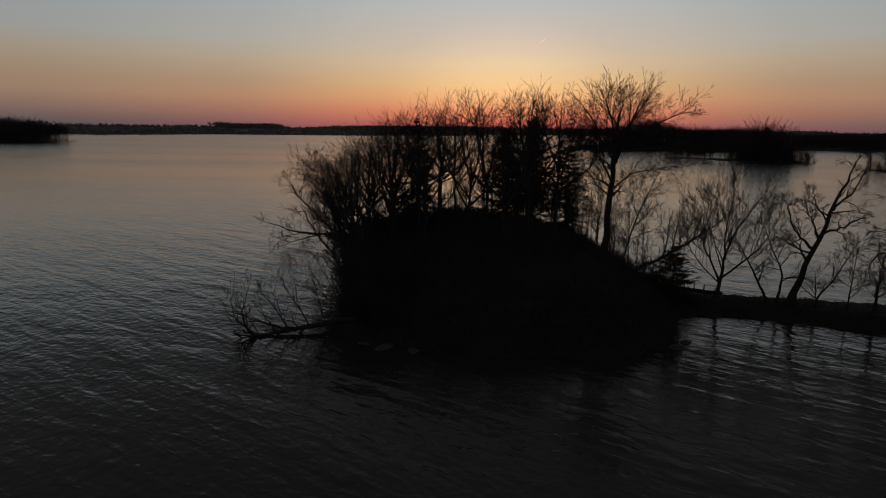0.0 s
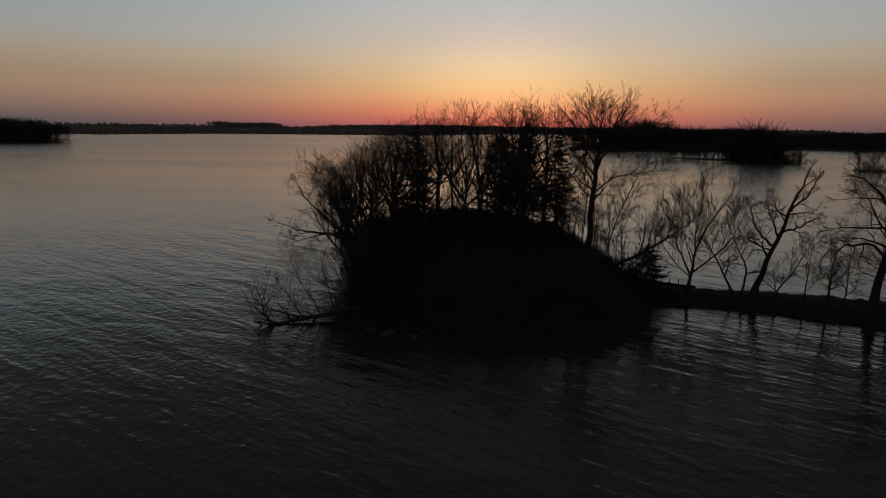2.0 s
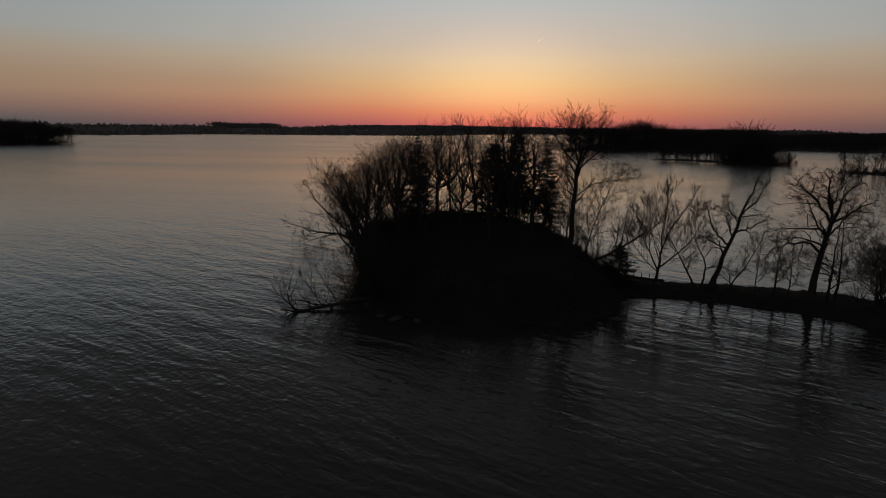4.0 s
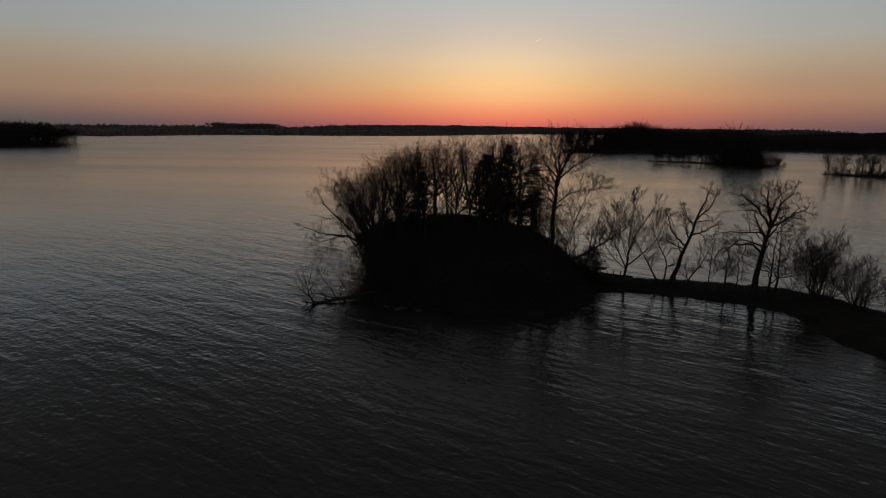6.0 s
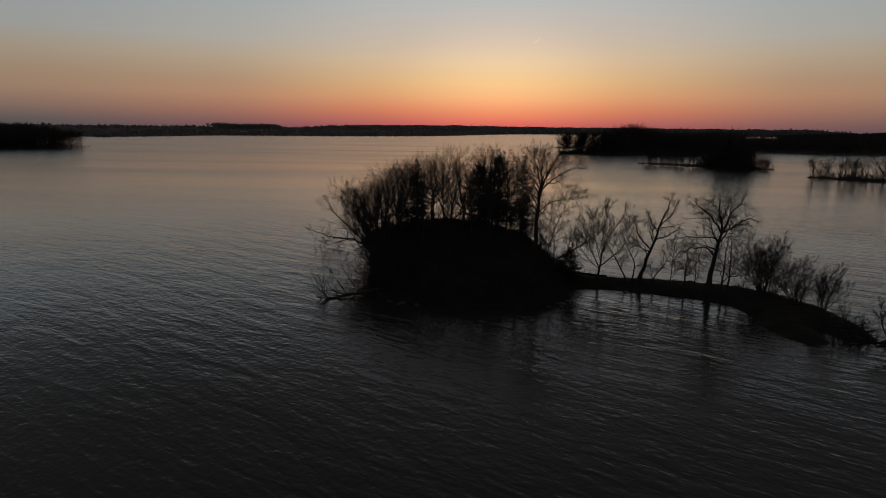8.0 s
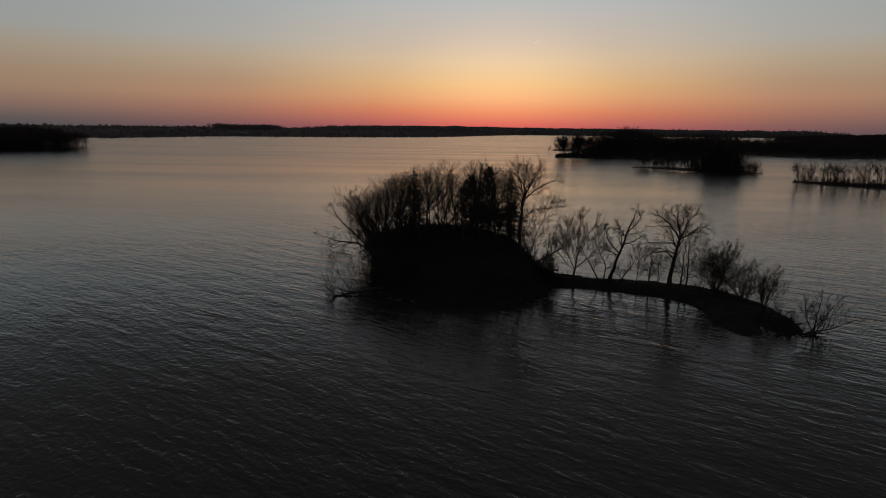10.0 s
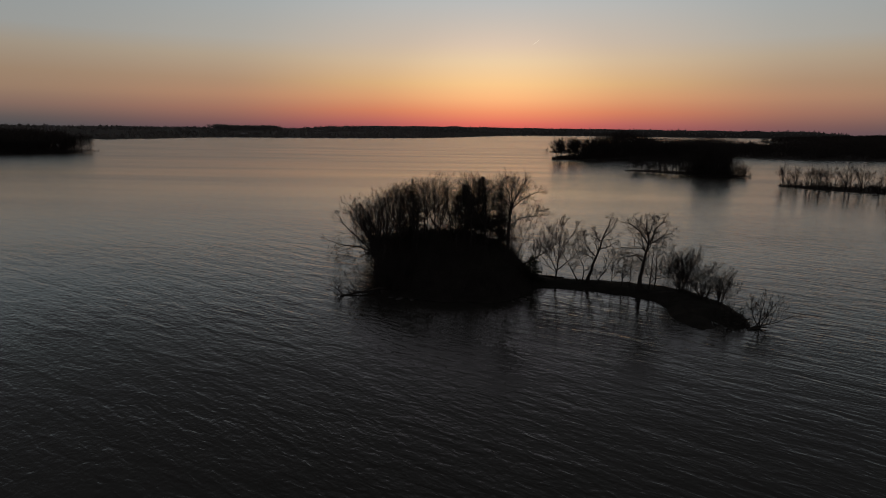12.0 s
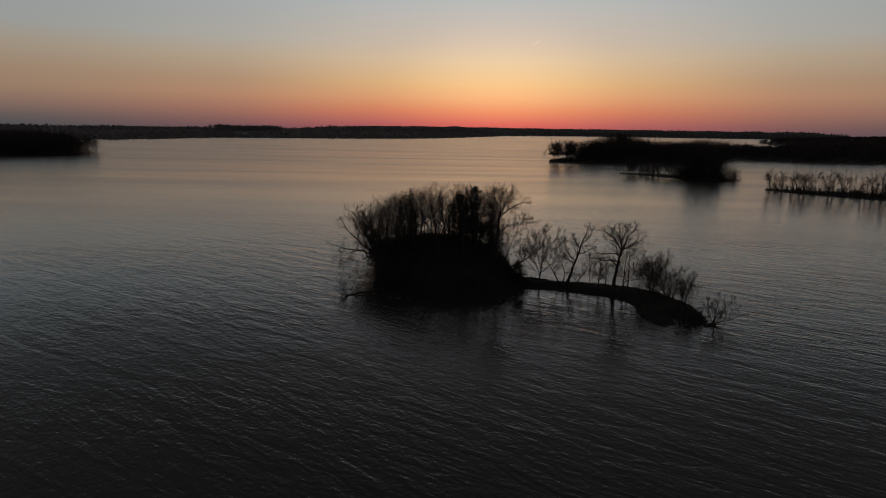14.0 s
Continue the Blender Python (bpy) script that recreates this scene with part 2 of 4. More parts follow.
def fork(rng, pts, radii, lengths, shoots, ratio, angle, n, jitter, up, least, thin=0.74):
    """Every strand divides at its end into a leader and a side shoot, with further shoots along its outer half."""
    s, m, _ = pts.shape
    par, slot = np.repeat(np.arange(s), shoots), np.tile(np.arange(shoots), s)
    u = np.where(slot < 2, 0.999, rng.uniform(0.35, 0.92, s * shoots))
    at = u * (m - 1)
    i = np.minimum(at.astype(int), m - 2)
    f = (at - i)[:, None]
    start = pts[par, i] * (1 - f) + pts[par, i + 1] * f
    along = unit(pts[par, i + 1] - pts[par, i])
    plane = unit(np.cross(along, rng.normal(size=(s, 3))[par]))
    other = unit(np.cross(along, rng.normal(size=along.shape)))
    side = np.where((slot == 0)[:, None], -plane, np.where((slot == 1)[:, None], plane, other))
    bend = np.radians(np.where(slot == 0, angle * 0.45, np.where(slot == 1, angle, angle * 1.2)) * rng.uniform(0.6, 1.35, len(par)))[:, None]
    way = along * np.cos(bend) + side * np.sin(bend)
    length = lengths[par] * ratio * rng.uniform(0.7, 1.25, len(par)) * np.where(slot == 0, 0.95, np.where(slot == 1, 0.9, 0.8))
    r0 = np.maximum((radii[par, i] * (1 - f[:, 0]) + radii[par, i + 1] * f[:, 0]) * np.where(slot == 0, 0.9, thin), least)
    out = run_out(rng, start, way, length, n, jitter, up)
    return out, np.maximum(r0[:, None] * np.linspace(1, 0.62, n)[None], least * 0.6), length


def forked_tree_meshes(seed, stems, limbs=(), side=5, first=0.4, angle=46, spread=0.36, up=0.06, gnarl=0.12, turn=34, ratio=0.72, levels=4, shoots=3, slips=3, main="trunk", least=0.0105, light=False):
    """Named meshes of a leafless tree whose limbs divide again and again. stems: (controls, base radius, tip radius); limbs: (controls, base radius)."""
    rng = np.random.default_rng(seed)
    made, mid, thin = [], Tubes(), Tubes()
    for k, (controls, r0, r1) in enumerate(list(stems) + [(c, r, r * 0.3) for c, r in limbs]):
        n = 14 if k < len(stems) else 10
        p = curve_points(controls, n)
        p[1:-1] += rng.normal(0, r0 * 0.22, (n - 2, 3)) if k < len(stems) else rng.normal(0, 0.3 * gnarl, (n - 2, 3))
        r = r0 + (r1 - r0) * np.linspace(0, 1, n) ** 0.8
        if k == 0 or main == "stem":
            r[0], r[1] = r[0] * 1.45, r[1] * 1.08
        tube = Tubes()
        tube.add(p[None], r[None], 4 if light else (9 if r0 > 0.1 else 6))
        name = main if k == 0 or main == "stem" else "limb"
        made.append((name, tube.mesh(name, BARK)))
        ln = np.array([np.linalg.norm(np.diff(p, axis=0), axis=1).sum()])
        a = sprout(rng, p[None], r[None], np.minimum(ln, 5.0), side, first, angle, spread, 5, gnarl, up, 0.6, tip=0.5, least=least * 1.5, last=0.97)
        b = fork(rng, p[None], r[None], np.minimum(ln, 5.0), 3, spread * 0.42, turn, 5, gnarl, up, least * 1.5)
        sets = tuple(np.concatenate([q, w]) for q, w in zip(a, b))
        for level in range(levels):
            if level < levels - 1:
                mid.add(sets[0], sets[1], 3 if light or level > 0 else 5)
            elif light:
                thin.slivers(sets[0], sets[1], rng)
            else:
                thin.add(sets[0], sets[1], 3)
            sets = fork(rng, *sets, slips if level == levels - 1 else shoots, ratio, turn * (1 - 0.08 * level), 4 if level < 2 else 3, gnarl * (1 - 0.24 * level), up, least)
        thin.slivers(sets[0], sets[1], rng)
    return made + [("crown", mid.mesh("crown", BARK)), ("twig_mass", thin.mesh("twig_mass", TWIG))]


def curve_points(controls, n):
    """A smooth line through a few control points."""
    c = np.asarray(controls, float)
    t = np.linspace(0, len(c) - 1, n)
    out = []
    for q in t:
        i = min(int(q), len(c) - 2)
        f = q - i
        p0, p1, p2, p3 = c[max(i - 1, 0)], c[i], c[i + 1], c[min(i + 2, len(c) - 1)]
        out.append(0.5 * (2 * p1 + (p2 - p0) * f + (2 * p0 - 5 * p1 + 4 * p2 - p3) * f * f + (3 * p1 - p0 - 3 * p2 + p3) * f ** 3))
    return np.array(out)


def bare_tree_meshes(seed, stems, limbs=(), auto=9, first=0.35, angle=48, spread=0.5, up=0.1, gnarl=0.14, branches=7, twigs=7, fine=5, fine_size=0.34, main="trunk", least=0.0095, light=False, last=1.0):
    """Named meshes of a leafless tree. stems: (controls, base radius, tip radius); limbs: (controls, base radius)."""
    rng = np.random.default_rng(seed)
    made, mid, thin = [], Tubes(), Tubes()
    levels = []
    for k, (controls, r0, r1) in enumerate(stems):
        p = curve_points(controls, 14)
        p[1:-1] += rng.normal(0, r0 * 0.22, (12, 3))
        w = np.linspace(0, 1, 14)
        r = r0 + (r1 - r0) * w ** 0.8
        r[0] *= 1.45
        r[1] *= 1.08
        tube = Tubes()
        tube.add(p[None], r[None], 9 if r0 > 0.1 else 6)
        name = main if k == 0 or main == "stem" else "limb"
        made.append((name, tube.mesh(name, BARK)))
        length = np.array([np.linalg.norm(np.diff(p, axis=0), axis=1).sum()])
        if auto:
            levels.append(sprout(rng, p[None], r[None], length, auto, first, angle, spread, 7, gnarl, up, 0.62, last=last))
    for controls, r0 in limbs:
        p = curve_points(controls, 9)
        p[1:] += rng.normal(0, 0.06, (8, 3))
        r = np.linspace(r0, r0 * 0.22, 9)
        tube = Tubes()
        tube.add(p[None], r[None], 6)
        made.append(("limb", tube.mesh("limb", BARK)))
        length = np.array([np.linalg.norm(np.diff(p, axis=0), axis=1).sum()])
        levels.append(sprout(rng, p[None], r[None], length, 9, 0.15, 45, 0.55, 6, gnarl, up, 0.6))
    for lp, lr, ll in levels:
        mid.add(lp, lr, 3 if light else 5)
        bp, br, bl = sprout(rng, lp, lr, ll, branches, 0.15, 40, 0.6, 4, gnarl, up, 0.6, least=least * 1.3)
        mid.add(bp, br, 3 if light else 4)
        tp, tr, tl = sprout(rng, bp, br, bl, twigs, 0.12, 34, 0.64, 3, gnarl, up * 0.8, 0.6, least=least)
        if light:
            thin.slivers(tp, tr, rng)
        else:
            thin.add(tp, tr, 3)
        if fine:
            fp, fr, fl = sprout(rng, tp, tr, tl, fine, 0.1, 30, fine_size * 2, 2, gnarl, up * 0.8, 0.6, least=least * 0.75)
            thin.slivers(fp, fr, rng)
    made += [("crown", mid.mesh("crown", BARK)), ("twig_mass", thin.mesh("twig_mass", TWIG))]
    return made


def plant(name, meshes, at, label, category="tree", group="", turn=0.0, size=1.0):
    ob = thing(name, at, label, category, group, turn, size)
    crown = None
    for p, me in meshes:
        o = part(p, me, crown if p in ("twig_mass", "foliage") else ob)
        if p == "crown":
            crown = o
        if p in ("twig_mass", "foliage"):
            tagged(o, kind="stuff")
    return ob


# ---- land ----
def distance_in(poly, x, y):
    """Distance to the outline of a polygon, positive inside."""
    p = np.asarray(poly, float)
    q = np.roll(p, -1, axis=0)
    best, inside = np.full(x.shape, 1e9), np.zeros(x.shape, bool)
    for (ax, ay), (bx, by) in zip(p, q):
        dx, dy = bx - ax, by - ay
        t = np.clip(((x - ax) * dx + (y - ay) * dy) / (dx * dx + dy * dy), 0, 1)
        best = np.minimum(best, np.hypot(x - ax - t * dx, y - ay - t * dy))
        if dy:
            inside ^= ((ay > y) != (by > y)) & (x < dx * (y - ay) / dy + ax)
    return np.where(inside, best, -best)


def bumps(x, y, size, seed):
    """Smooth uneven relief, about -1 to 1."""
    rng = np.random.default_rng(seed)
    out = np.zeros(x.shape)
    for k in range(10):
        a, f, p = rng.uniform(0, 6.28), rng.uniform(0.6, 1.9) / size, rng.uniform(0, 6.28)
        out += np.sin((x * math.cos(a) + y * math.sin(a)) * f * 6.28 + p)
    return out / 4.0


ISLAND = [(-9.4, 40.4), (-8.2, 37.8), (-6.6, 36.0), (-4, 34.9), (1, 34.2), (6, 34.3), (9.8, 35.3), (12.2, 37.8), (13.6, 42.6), (15.4, 43.7), (18.4, 43.6), (22.4, 42.5),
          (27, 40.4), (30.6, 37.6), (31.6, 33.2), (31.0, 29.2), (32.4, 26.0), (34.2, 24.9), (35.2, 25.6), (35.9, 28.6), (36.8, 26.0), (38.4, 25.0), (40.0, 26.4), (41.0, 31.6), (40.8, 36.2), (38.2, 42.6), (33.4, 46),
          (27.4, 47.8), (22.5, 48.8), (17.5, 49), (14.6, 50.3), (13.6, 55), (12.8, 66), (11.4, 77), (7, 85), (-2, 90), (-12, 90), (-16.4, 84), (-16.6, 74),
          (-13.4, 62), (-10.9, 49)]


def island_height(x, y):
    d = distance_in(ISLAND, x, y) + (0.55 - 0.35 / (1 + np.exp(15 - x))) * bumps(x, y, 7.0, 3)
    main = 1 / (1 + np.exp((x - 14.5) / 1.0))
    back = 1 / (1 + np.exp((y - 70) / 6.0))
    west = 1 / (1 + np.exp((x + 7.5 + (y - 40) * 0.1) / 1.6))
    top = 0.72 + main * (1.08 + 1.2 * back) * (1 - 0.7 * west)
    wide = 1.0 + 1.9 * main + 2.5 / (1 + np.exp((x + 7) / 1.5))
    z = np.where(d > 0, top * (1 - np.exp(-d / wide)), d * 0.35)
    return z + 0.10 * bumps(x, y, 3.0, 5) * np.clip(d, 0, 1) + 0.05 * bumps(x, y, 0.9, 6) * np.clip(d, 0, 1)


def heightfield(name, x0, x1, y0, y1, step, fn, mat, keep):
    xs, ys = np.arange(x0, x1, step), np.arange(y0, y1, step)
    gx, gy = np.meshgrid(xs, ys)
    gz = fn(gx, gy)
    ok = gz > keep
    w = len(xs)
    i = np.arange(len(ys) - 1)[:, None] * w + np.arange(w - 1)[None]
    use = ok[:-1, :-1] | ok[1:, :-1] | ok[:-1, 1:] | ok[1:, 1:]
    i = i[use]
    faces = np.stack([i, i + 1, i + w + 1, i + w], -1)
    ids, inv = np.unique(faces, return_inverse=True)
    verts = np.stack([gx.ravel(), gy.ravel(), gz.ravel()], -1)[ids]
    return mesh(name, verts.tolist(), inv.reshape(-1, 4).tolist(), mat)


def ground_at(x, y):
    return float(island_height(np.array([x], float), np.array([y], float))[0])


water = tagged(new("water", mesh("water", [(-4900, -1500, 0), (4900, -1500, 0), (4900, 4900, 0), (-4900, 4900, 0)], [(0, 1, 2, 3)], WATER)),
               "dark lake with small wind ripples at dusk", "lake", kind="structure")
tagged(new("ground", heightfield("ground", -22, 44, 21.5, 94, 0.5, island_height, LITTER, -0.5)), "dark wooded island with a low spit", "island", kind="structure")

# ---- far land ----
FAR_WEST = [(-690, 1088), (-660, 1300), (-648, 1528), (-365, 1613), (-148, 1852), (-9, 2344), (258, 3576), (700, 4150), (2400, 4150), (2400, 4600), (-3600, 4600), (-3600, 1000)]
RIGHT_WOODS = [(240, 690), (300, 600), (330, 563), (370, 548), (430, 555), (700, 560), (1500, 500), (2600, 900), (2600, 3600), (1500, 3000), (900, 1900), (640, 1150), (420, 800)]
FAR_NORTH = [(120, 3300), (262, 3560), (420, 3780), (760, 3900), (1500, 3800), (2300, 3500), (2450, 4100), (1000, 4750), (-1500, 4550), (-900, 3600)]
FRONT_STRIP = [(74, 486), (104, 492), (150, 522), (197, 514), (283, 590), (250, 625), (180, 600), (120, 560), (80, 505)]
BACK_STRIP = [(88, 668), (130, 660), (200, 690), (262, 668), (420, 810), (520, 960), (400, 980), (230, 860), (120, 740)]
LEFT_POINT = [(-376, 512), (-384, 486), (-415, 466), (-470, 440), (-900, 380), (-1500, 600), (-1500, 900), (-700, 760), (-450, 590), (-385, 540)]
NEAR_ISLET = [(103, 346), (118, 331), (131, 311), (146, 299), (160, 300), (166, 307), (160, 318), (146, 340), (128, 358), (108, 356)]
EAST_ISLET = [(150, 246), (155, 231), (171, 213), (190, 196), (225, 185), (260, 190), (250, 215), (215, 232), (180, 245), (160, 252)]


def land(name, poly, step, top, wide, rough, seed, mat, label):
    p = np.asarray(poly, float)
    lo, hi = p.min(0) - step * 2, p.max(0) + step * 2

    def fn(x, y):
        d = distance_in(poly, x, y) + step * 0.5 * bumps(x, y, step * 12, seed)
        return np.where(d > 0, top * (1 - np.exp(-d / wide)) * (1 + rough * bumps(x, y, wide * 1.6, seed + 1)), d * 0.1)
    ob = tagged(new(name, heightfield(name, lo[0], hi[0], lo[1], hi[1], step, fn, mat, -step * 0.12)), label, "land", kind="structure")
    return fn


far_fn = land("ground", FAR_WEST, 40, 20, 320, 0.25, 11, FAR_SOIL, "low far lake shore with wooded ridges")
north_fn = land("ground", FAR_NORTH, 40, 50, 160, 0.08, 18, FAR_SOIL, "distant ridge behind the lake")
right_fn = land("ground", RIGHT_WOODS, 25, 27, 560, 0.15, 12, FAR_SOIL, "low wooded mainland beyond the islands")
front_fn = land("ground", FRONT_STRIP, 6, 2.2, 12, 0.2, 13, FAR_SOIL, "low wooded point in the lake")
back_fn = land("ground", BACK_STRIP, 8, 2.2, 15, 0.2, 14, FAR_SOIL, "low wooded strip of land")
left_fn = land("ground", LEFT_POINT, 12, 2.5, 20, 0.2, 15, FAR_SOIL, "low wooded point across the lake")
near_fn = land("ground", NEAR_ISLET, 2, 0.5, 4, 0.2, 16, LITTER, "small low wooded islet")
east_fn = land("ground", EAST_ISLET, 2, 0.5, 4, 0.2, 17, LITTER, "long low wooded islet")


def scatter(poly, fn, count, seed, band=None):
    """Random places inside a polygon, within band metres of its shore."""
    rng = np.random.default_rng(seed)
    p = np.asarray(poly, float)
    out = np.zeros((0, 2))
    while len(out) < count:
        q = rng.uniform(p.min(0), p.max(0), (count * 6, 2))
        d = distance_in(poly, q[:, 0], q[:, 1])
        ok = (d > 0.8) & (np.hypot(q[:, 0], q[:, 1]) < 4700) & (q[:, 0] < 0.8 * q[:, 1] + 80) & (q[:, 0] > -1.0 * q[:, 1] - 80)
        if band:
            ok &= d < band
        out = np.concatenate([out, q[ok]])
    out = out[:count]
    return np.column_stack([out, fn(out[:, 0], out[:, 1])])


def along(line, fn, step, depth, seed):
    """Uneven places behind a shoreline, from its edge to depth metres inland."""
    q = np.random.default_rng(seed)
    out = []
    for (ax, ay), (bx, by) in zip(line, line[1:]):
        ln = math.hypot(bx - ax, by - ay)
        for j in range(max(int(ln / step), 1)):
            u, inland = q.random(), math.copysign(0.8, depth) + depth * q.random() ** 1.6
            x, y = ax + (bx - ax) * u - (by - ay) / ln * inland, ay + (by - ay) * u + (bx - ax) / ln * inland
            out.append((x, y, float(fn(np.array([x]), np.array([y]))[0])))
    return out


def woods(name, spots, tall, crown, branches, blades, seed, label, blade=0.7, under=14, mat=None, clump=25.0):
    """Far woods in one mesh: every tree has a trunk, rising branches, a fuzz of twigs and brush at its foot."""
    rng = np.random.default_rng(seed)
    n = len(spots)
    swell = np.clip(0.45 + 0.6 * bumps(spots[:, 0], spots[:, 1], clump, seed), 0, 1)
    tall = tall(spots[:, 0]) if callable(tall) else tall
    h = tall[0] + (tall[1] - tall[0]) * np.clip(0.75 * swell + 0.35 * rng.random(n), 0, 1.1)
    tubes = Tubes()
    p = run_out(rng, spots - np.array([0, 0, 0.4]), np.tile([0, 0, 1.0], (n, 1)), h * 0.86, 4, 0.05, 0.1)
    r = (h * 0.012)[:, None] * np.linspace(1, 0.25, 4)
    tubes.add(p, r, 3)
    bp, br, bl = sprout(rng, p, r, h, branches, 0.22, 46, crown * 1.3, 2, 0.15, 0.15, 0.6, least=0.04, last=0.8)
    tubes.add(bp, br, 3)
    v, f = np.concatenate(tubes.verts), np.concatenate(tubes.faces).tolist()

    def fuzz(at, way, size):
        ln = rng.uniform(0.6, 1.5, len(at))[:, None] * size * 2.2
        wide = unit(np.cross(way, rng.normal(size=at.shape))) * size * 0.22
        return np.stack([at - wide, at + wide, at + way * ln], 1).reshape(-1, 3)

    m = len(bp) * blades
    par = np.repeat(np.arange(len(bp)), blades)
    u = rng.uniform(0.3, 1.05, m)[:, None]
    at = bp[par, 0] * (1 - u) + bp[par, 1] * u
    tri = fuzz(at, unit(unit(bp[par, 1] - bp[par, 0]) + rng.normal(0, 0.8, (m, 3))), blade)
    par = np.repeat(np.arange(n), under)
    spread = rng.normal(0, 0.22, (n * under, 2)) * h[par][:, None]
    at = spots[par] + np.column_stack([spread, np.abs(rng.normal(0, 0.16, n * under)) * h[par] - 0.2])
    low = fuzz(at, unit(rng.normal(0, 0.6, at.shape) + np.array([0, 0, 0.8])), blade * 1.3)
    tri = np.concatenate([tri, low])
    f += (len(v) + np.arange(len(tri)).reshape(-1, 3)).tolist()
    return tagged(new(name, mesh(name, np.concatenate([v, tri]).tolist(), f, mat or HAZED_WOOD, smooth=False)), label, "woods", kind="stuff")


LEFT_TIP = [(-376, 512), (-384, 486), (-415, 466), (-470, 440), (-580, 430), (-620, 640), (-450, 590), (-385, 540)]
RIGHT_FRONT = [(240, 690), (300, 600), (330, 563), (370, 548), (430, 555), (640, 562), (620, 760), (420, 800)]
FAR_KNOLL = [(-900, 1960), (-720, 2060), (-700, 2180), (-860, 2160)]


def point_trees(x):
    """Least and greatest tree heights along the low point: tall on its middle, lower where the lake shows behind."""
    mid = np.interp(x, [74, 96, 116, 128, 150, 172, 184, 236, 250, 290], [3, 4, 10, 24, 31, 26, 22, 21.5, 26, 27])
    return mid * np.interp(x, [128, 140, 160, 172], [0.72, 0.86, 0.86, 0.72]), mid


woods("woods", scatter(FRONT_STRIP, front_fn, 640, 21), point_trees, 0.34, 12, 8, 31, "bare trees crowding a low point", 0.5, 44, TWIG, 30.0)
woods("woods", scatter(BACK_STRIP, back_fn, 420, 22), (6, 10.5), 0.34, 9, 8, 32, "bare trees on a far strip of land", 0.6, 26, TWIG)
woods("woods", scatter(RIGHT_FRONT, right_fn, 1200, 23), (11, 15), 0.36, 9, 8, 33, "bare woods along the far shore", 0.7, 30, TWIG, 120.0)
woods("woods", scatter(RIGHT_WOODS, right_fn, 2000, 24), (11, 15), 0.38, 7, 7, 34, "distant bare woods behind the lake", 1.4, 16, TWIG, 300.0)
LEFT_SHORE = [(-378, 522), (-377, 510), (-385, 486), (-415, 466), (-470, 440)]
STRIP_SHORE = [(76, 500), (75, 487), (104, 492), (150, 522), (197, 514), (283, 590)]
woods("woods", np.array(along(LEFT_SHORE[::-1], left_fn, 0.9, -16.0, 71)), (13, 21), 0.38, 18, 14, 41, "bare trees lining the far point", 0.6, 50, TWIG)
woods("woods", np.array(along(STRIP_SHORE, front_fn, 2.2, 10.0, 72)), lambda x: tuple(0.8 * h for h in point_trees(x)), 0.36, 11, 8, 42, "bare trees lining the low point", 0.5, 50, TWIG)
woods("woods", scatter(LEFT_TIP, left_fn, 560, 25), (16, 22.5), 0.38, 17, 13, 35, "dark bare trees on a far point", 0.6, 40, TWIG)
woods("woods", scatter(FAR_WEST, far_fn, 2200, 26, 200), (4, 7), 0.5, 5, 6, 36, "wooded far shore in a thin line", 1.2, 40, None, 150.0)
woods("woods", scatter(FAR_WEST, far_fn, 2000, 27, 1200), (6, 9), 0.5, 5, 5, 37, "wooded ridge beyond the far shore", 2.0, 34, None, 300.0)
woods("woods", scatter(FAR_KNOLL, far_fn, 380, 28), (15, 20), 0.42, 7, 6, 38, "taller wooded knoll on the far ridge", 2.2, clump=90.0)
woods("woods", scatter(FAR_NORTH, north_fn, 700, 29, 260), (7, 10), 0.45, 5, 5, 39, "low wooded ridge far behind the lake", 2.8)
woods("woods", scatter([(132, 313), (146, 300), (159, 301), (165, 307), (158, 316), (144, 334)], near_fn, 70, 30), (6, 15), 0.36, 12, 8, 40, "thicket of bare trees on the near islet", 0.3, 60, TWIG, 12.0)
woods("woods", scatter([(134, 316), (143, 306), (153, 305), (156, 311), (147, 318), (138, 322)], near_fn, 16, 45), (17, 22), 0.42, 26, 14, 45, "tall bare trees standing over the near islet", 0.3, 10, TWIG, 12.0)
woods("woods", scatter([(128, 318), (146, 300), (160, 301), (165, 307), (158, 318), (140, 345)], near_fn, 130, 43), (2.5, 7), 0.42, 8, 8, 43, "low thicket covering the near islet", 0.28, 40, TWIG, 14.0)
woods("woods", scatter([(104, 347), (118, 332), (131, 313), (136, 318), (128, 340), (110, 354)], near_fn, 34, 46), (4, 10), 0.42, 14, 9, 46, "low open trees on the bare end of the near islet", 0.24, 8, TWIG, 10.0)
woods("woods", scatter(EAST_ISLET, east_fn, 260, 44), (1.0, 4.5), 0.42, 8, 7, 44, "low thicket covering the long islet", 0.22, 40, TWIG, 14.0)

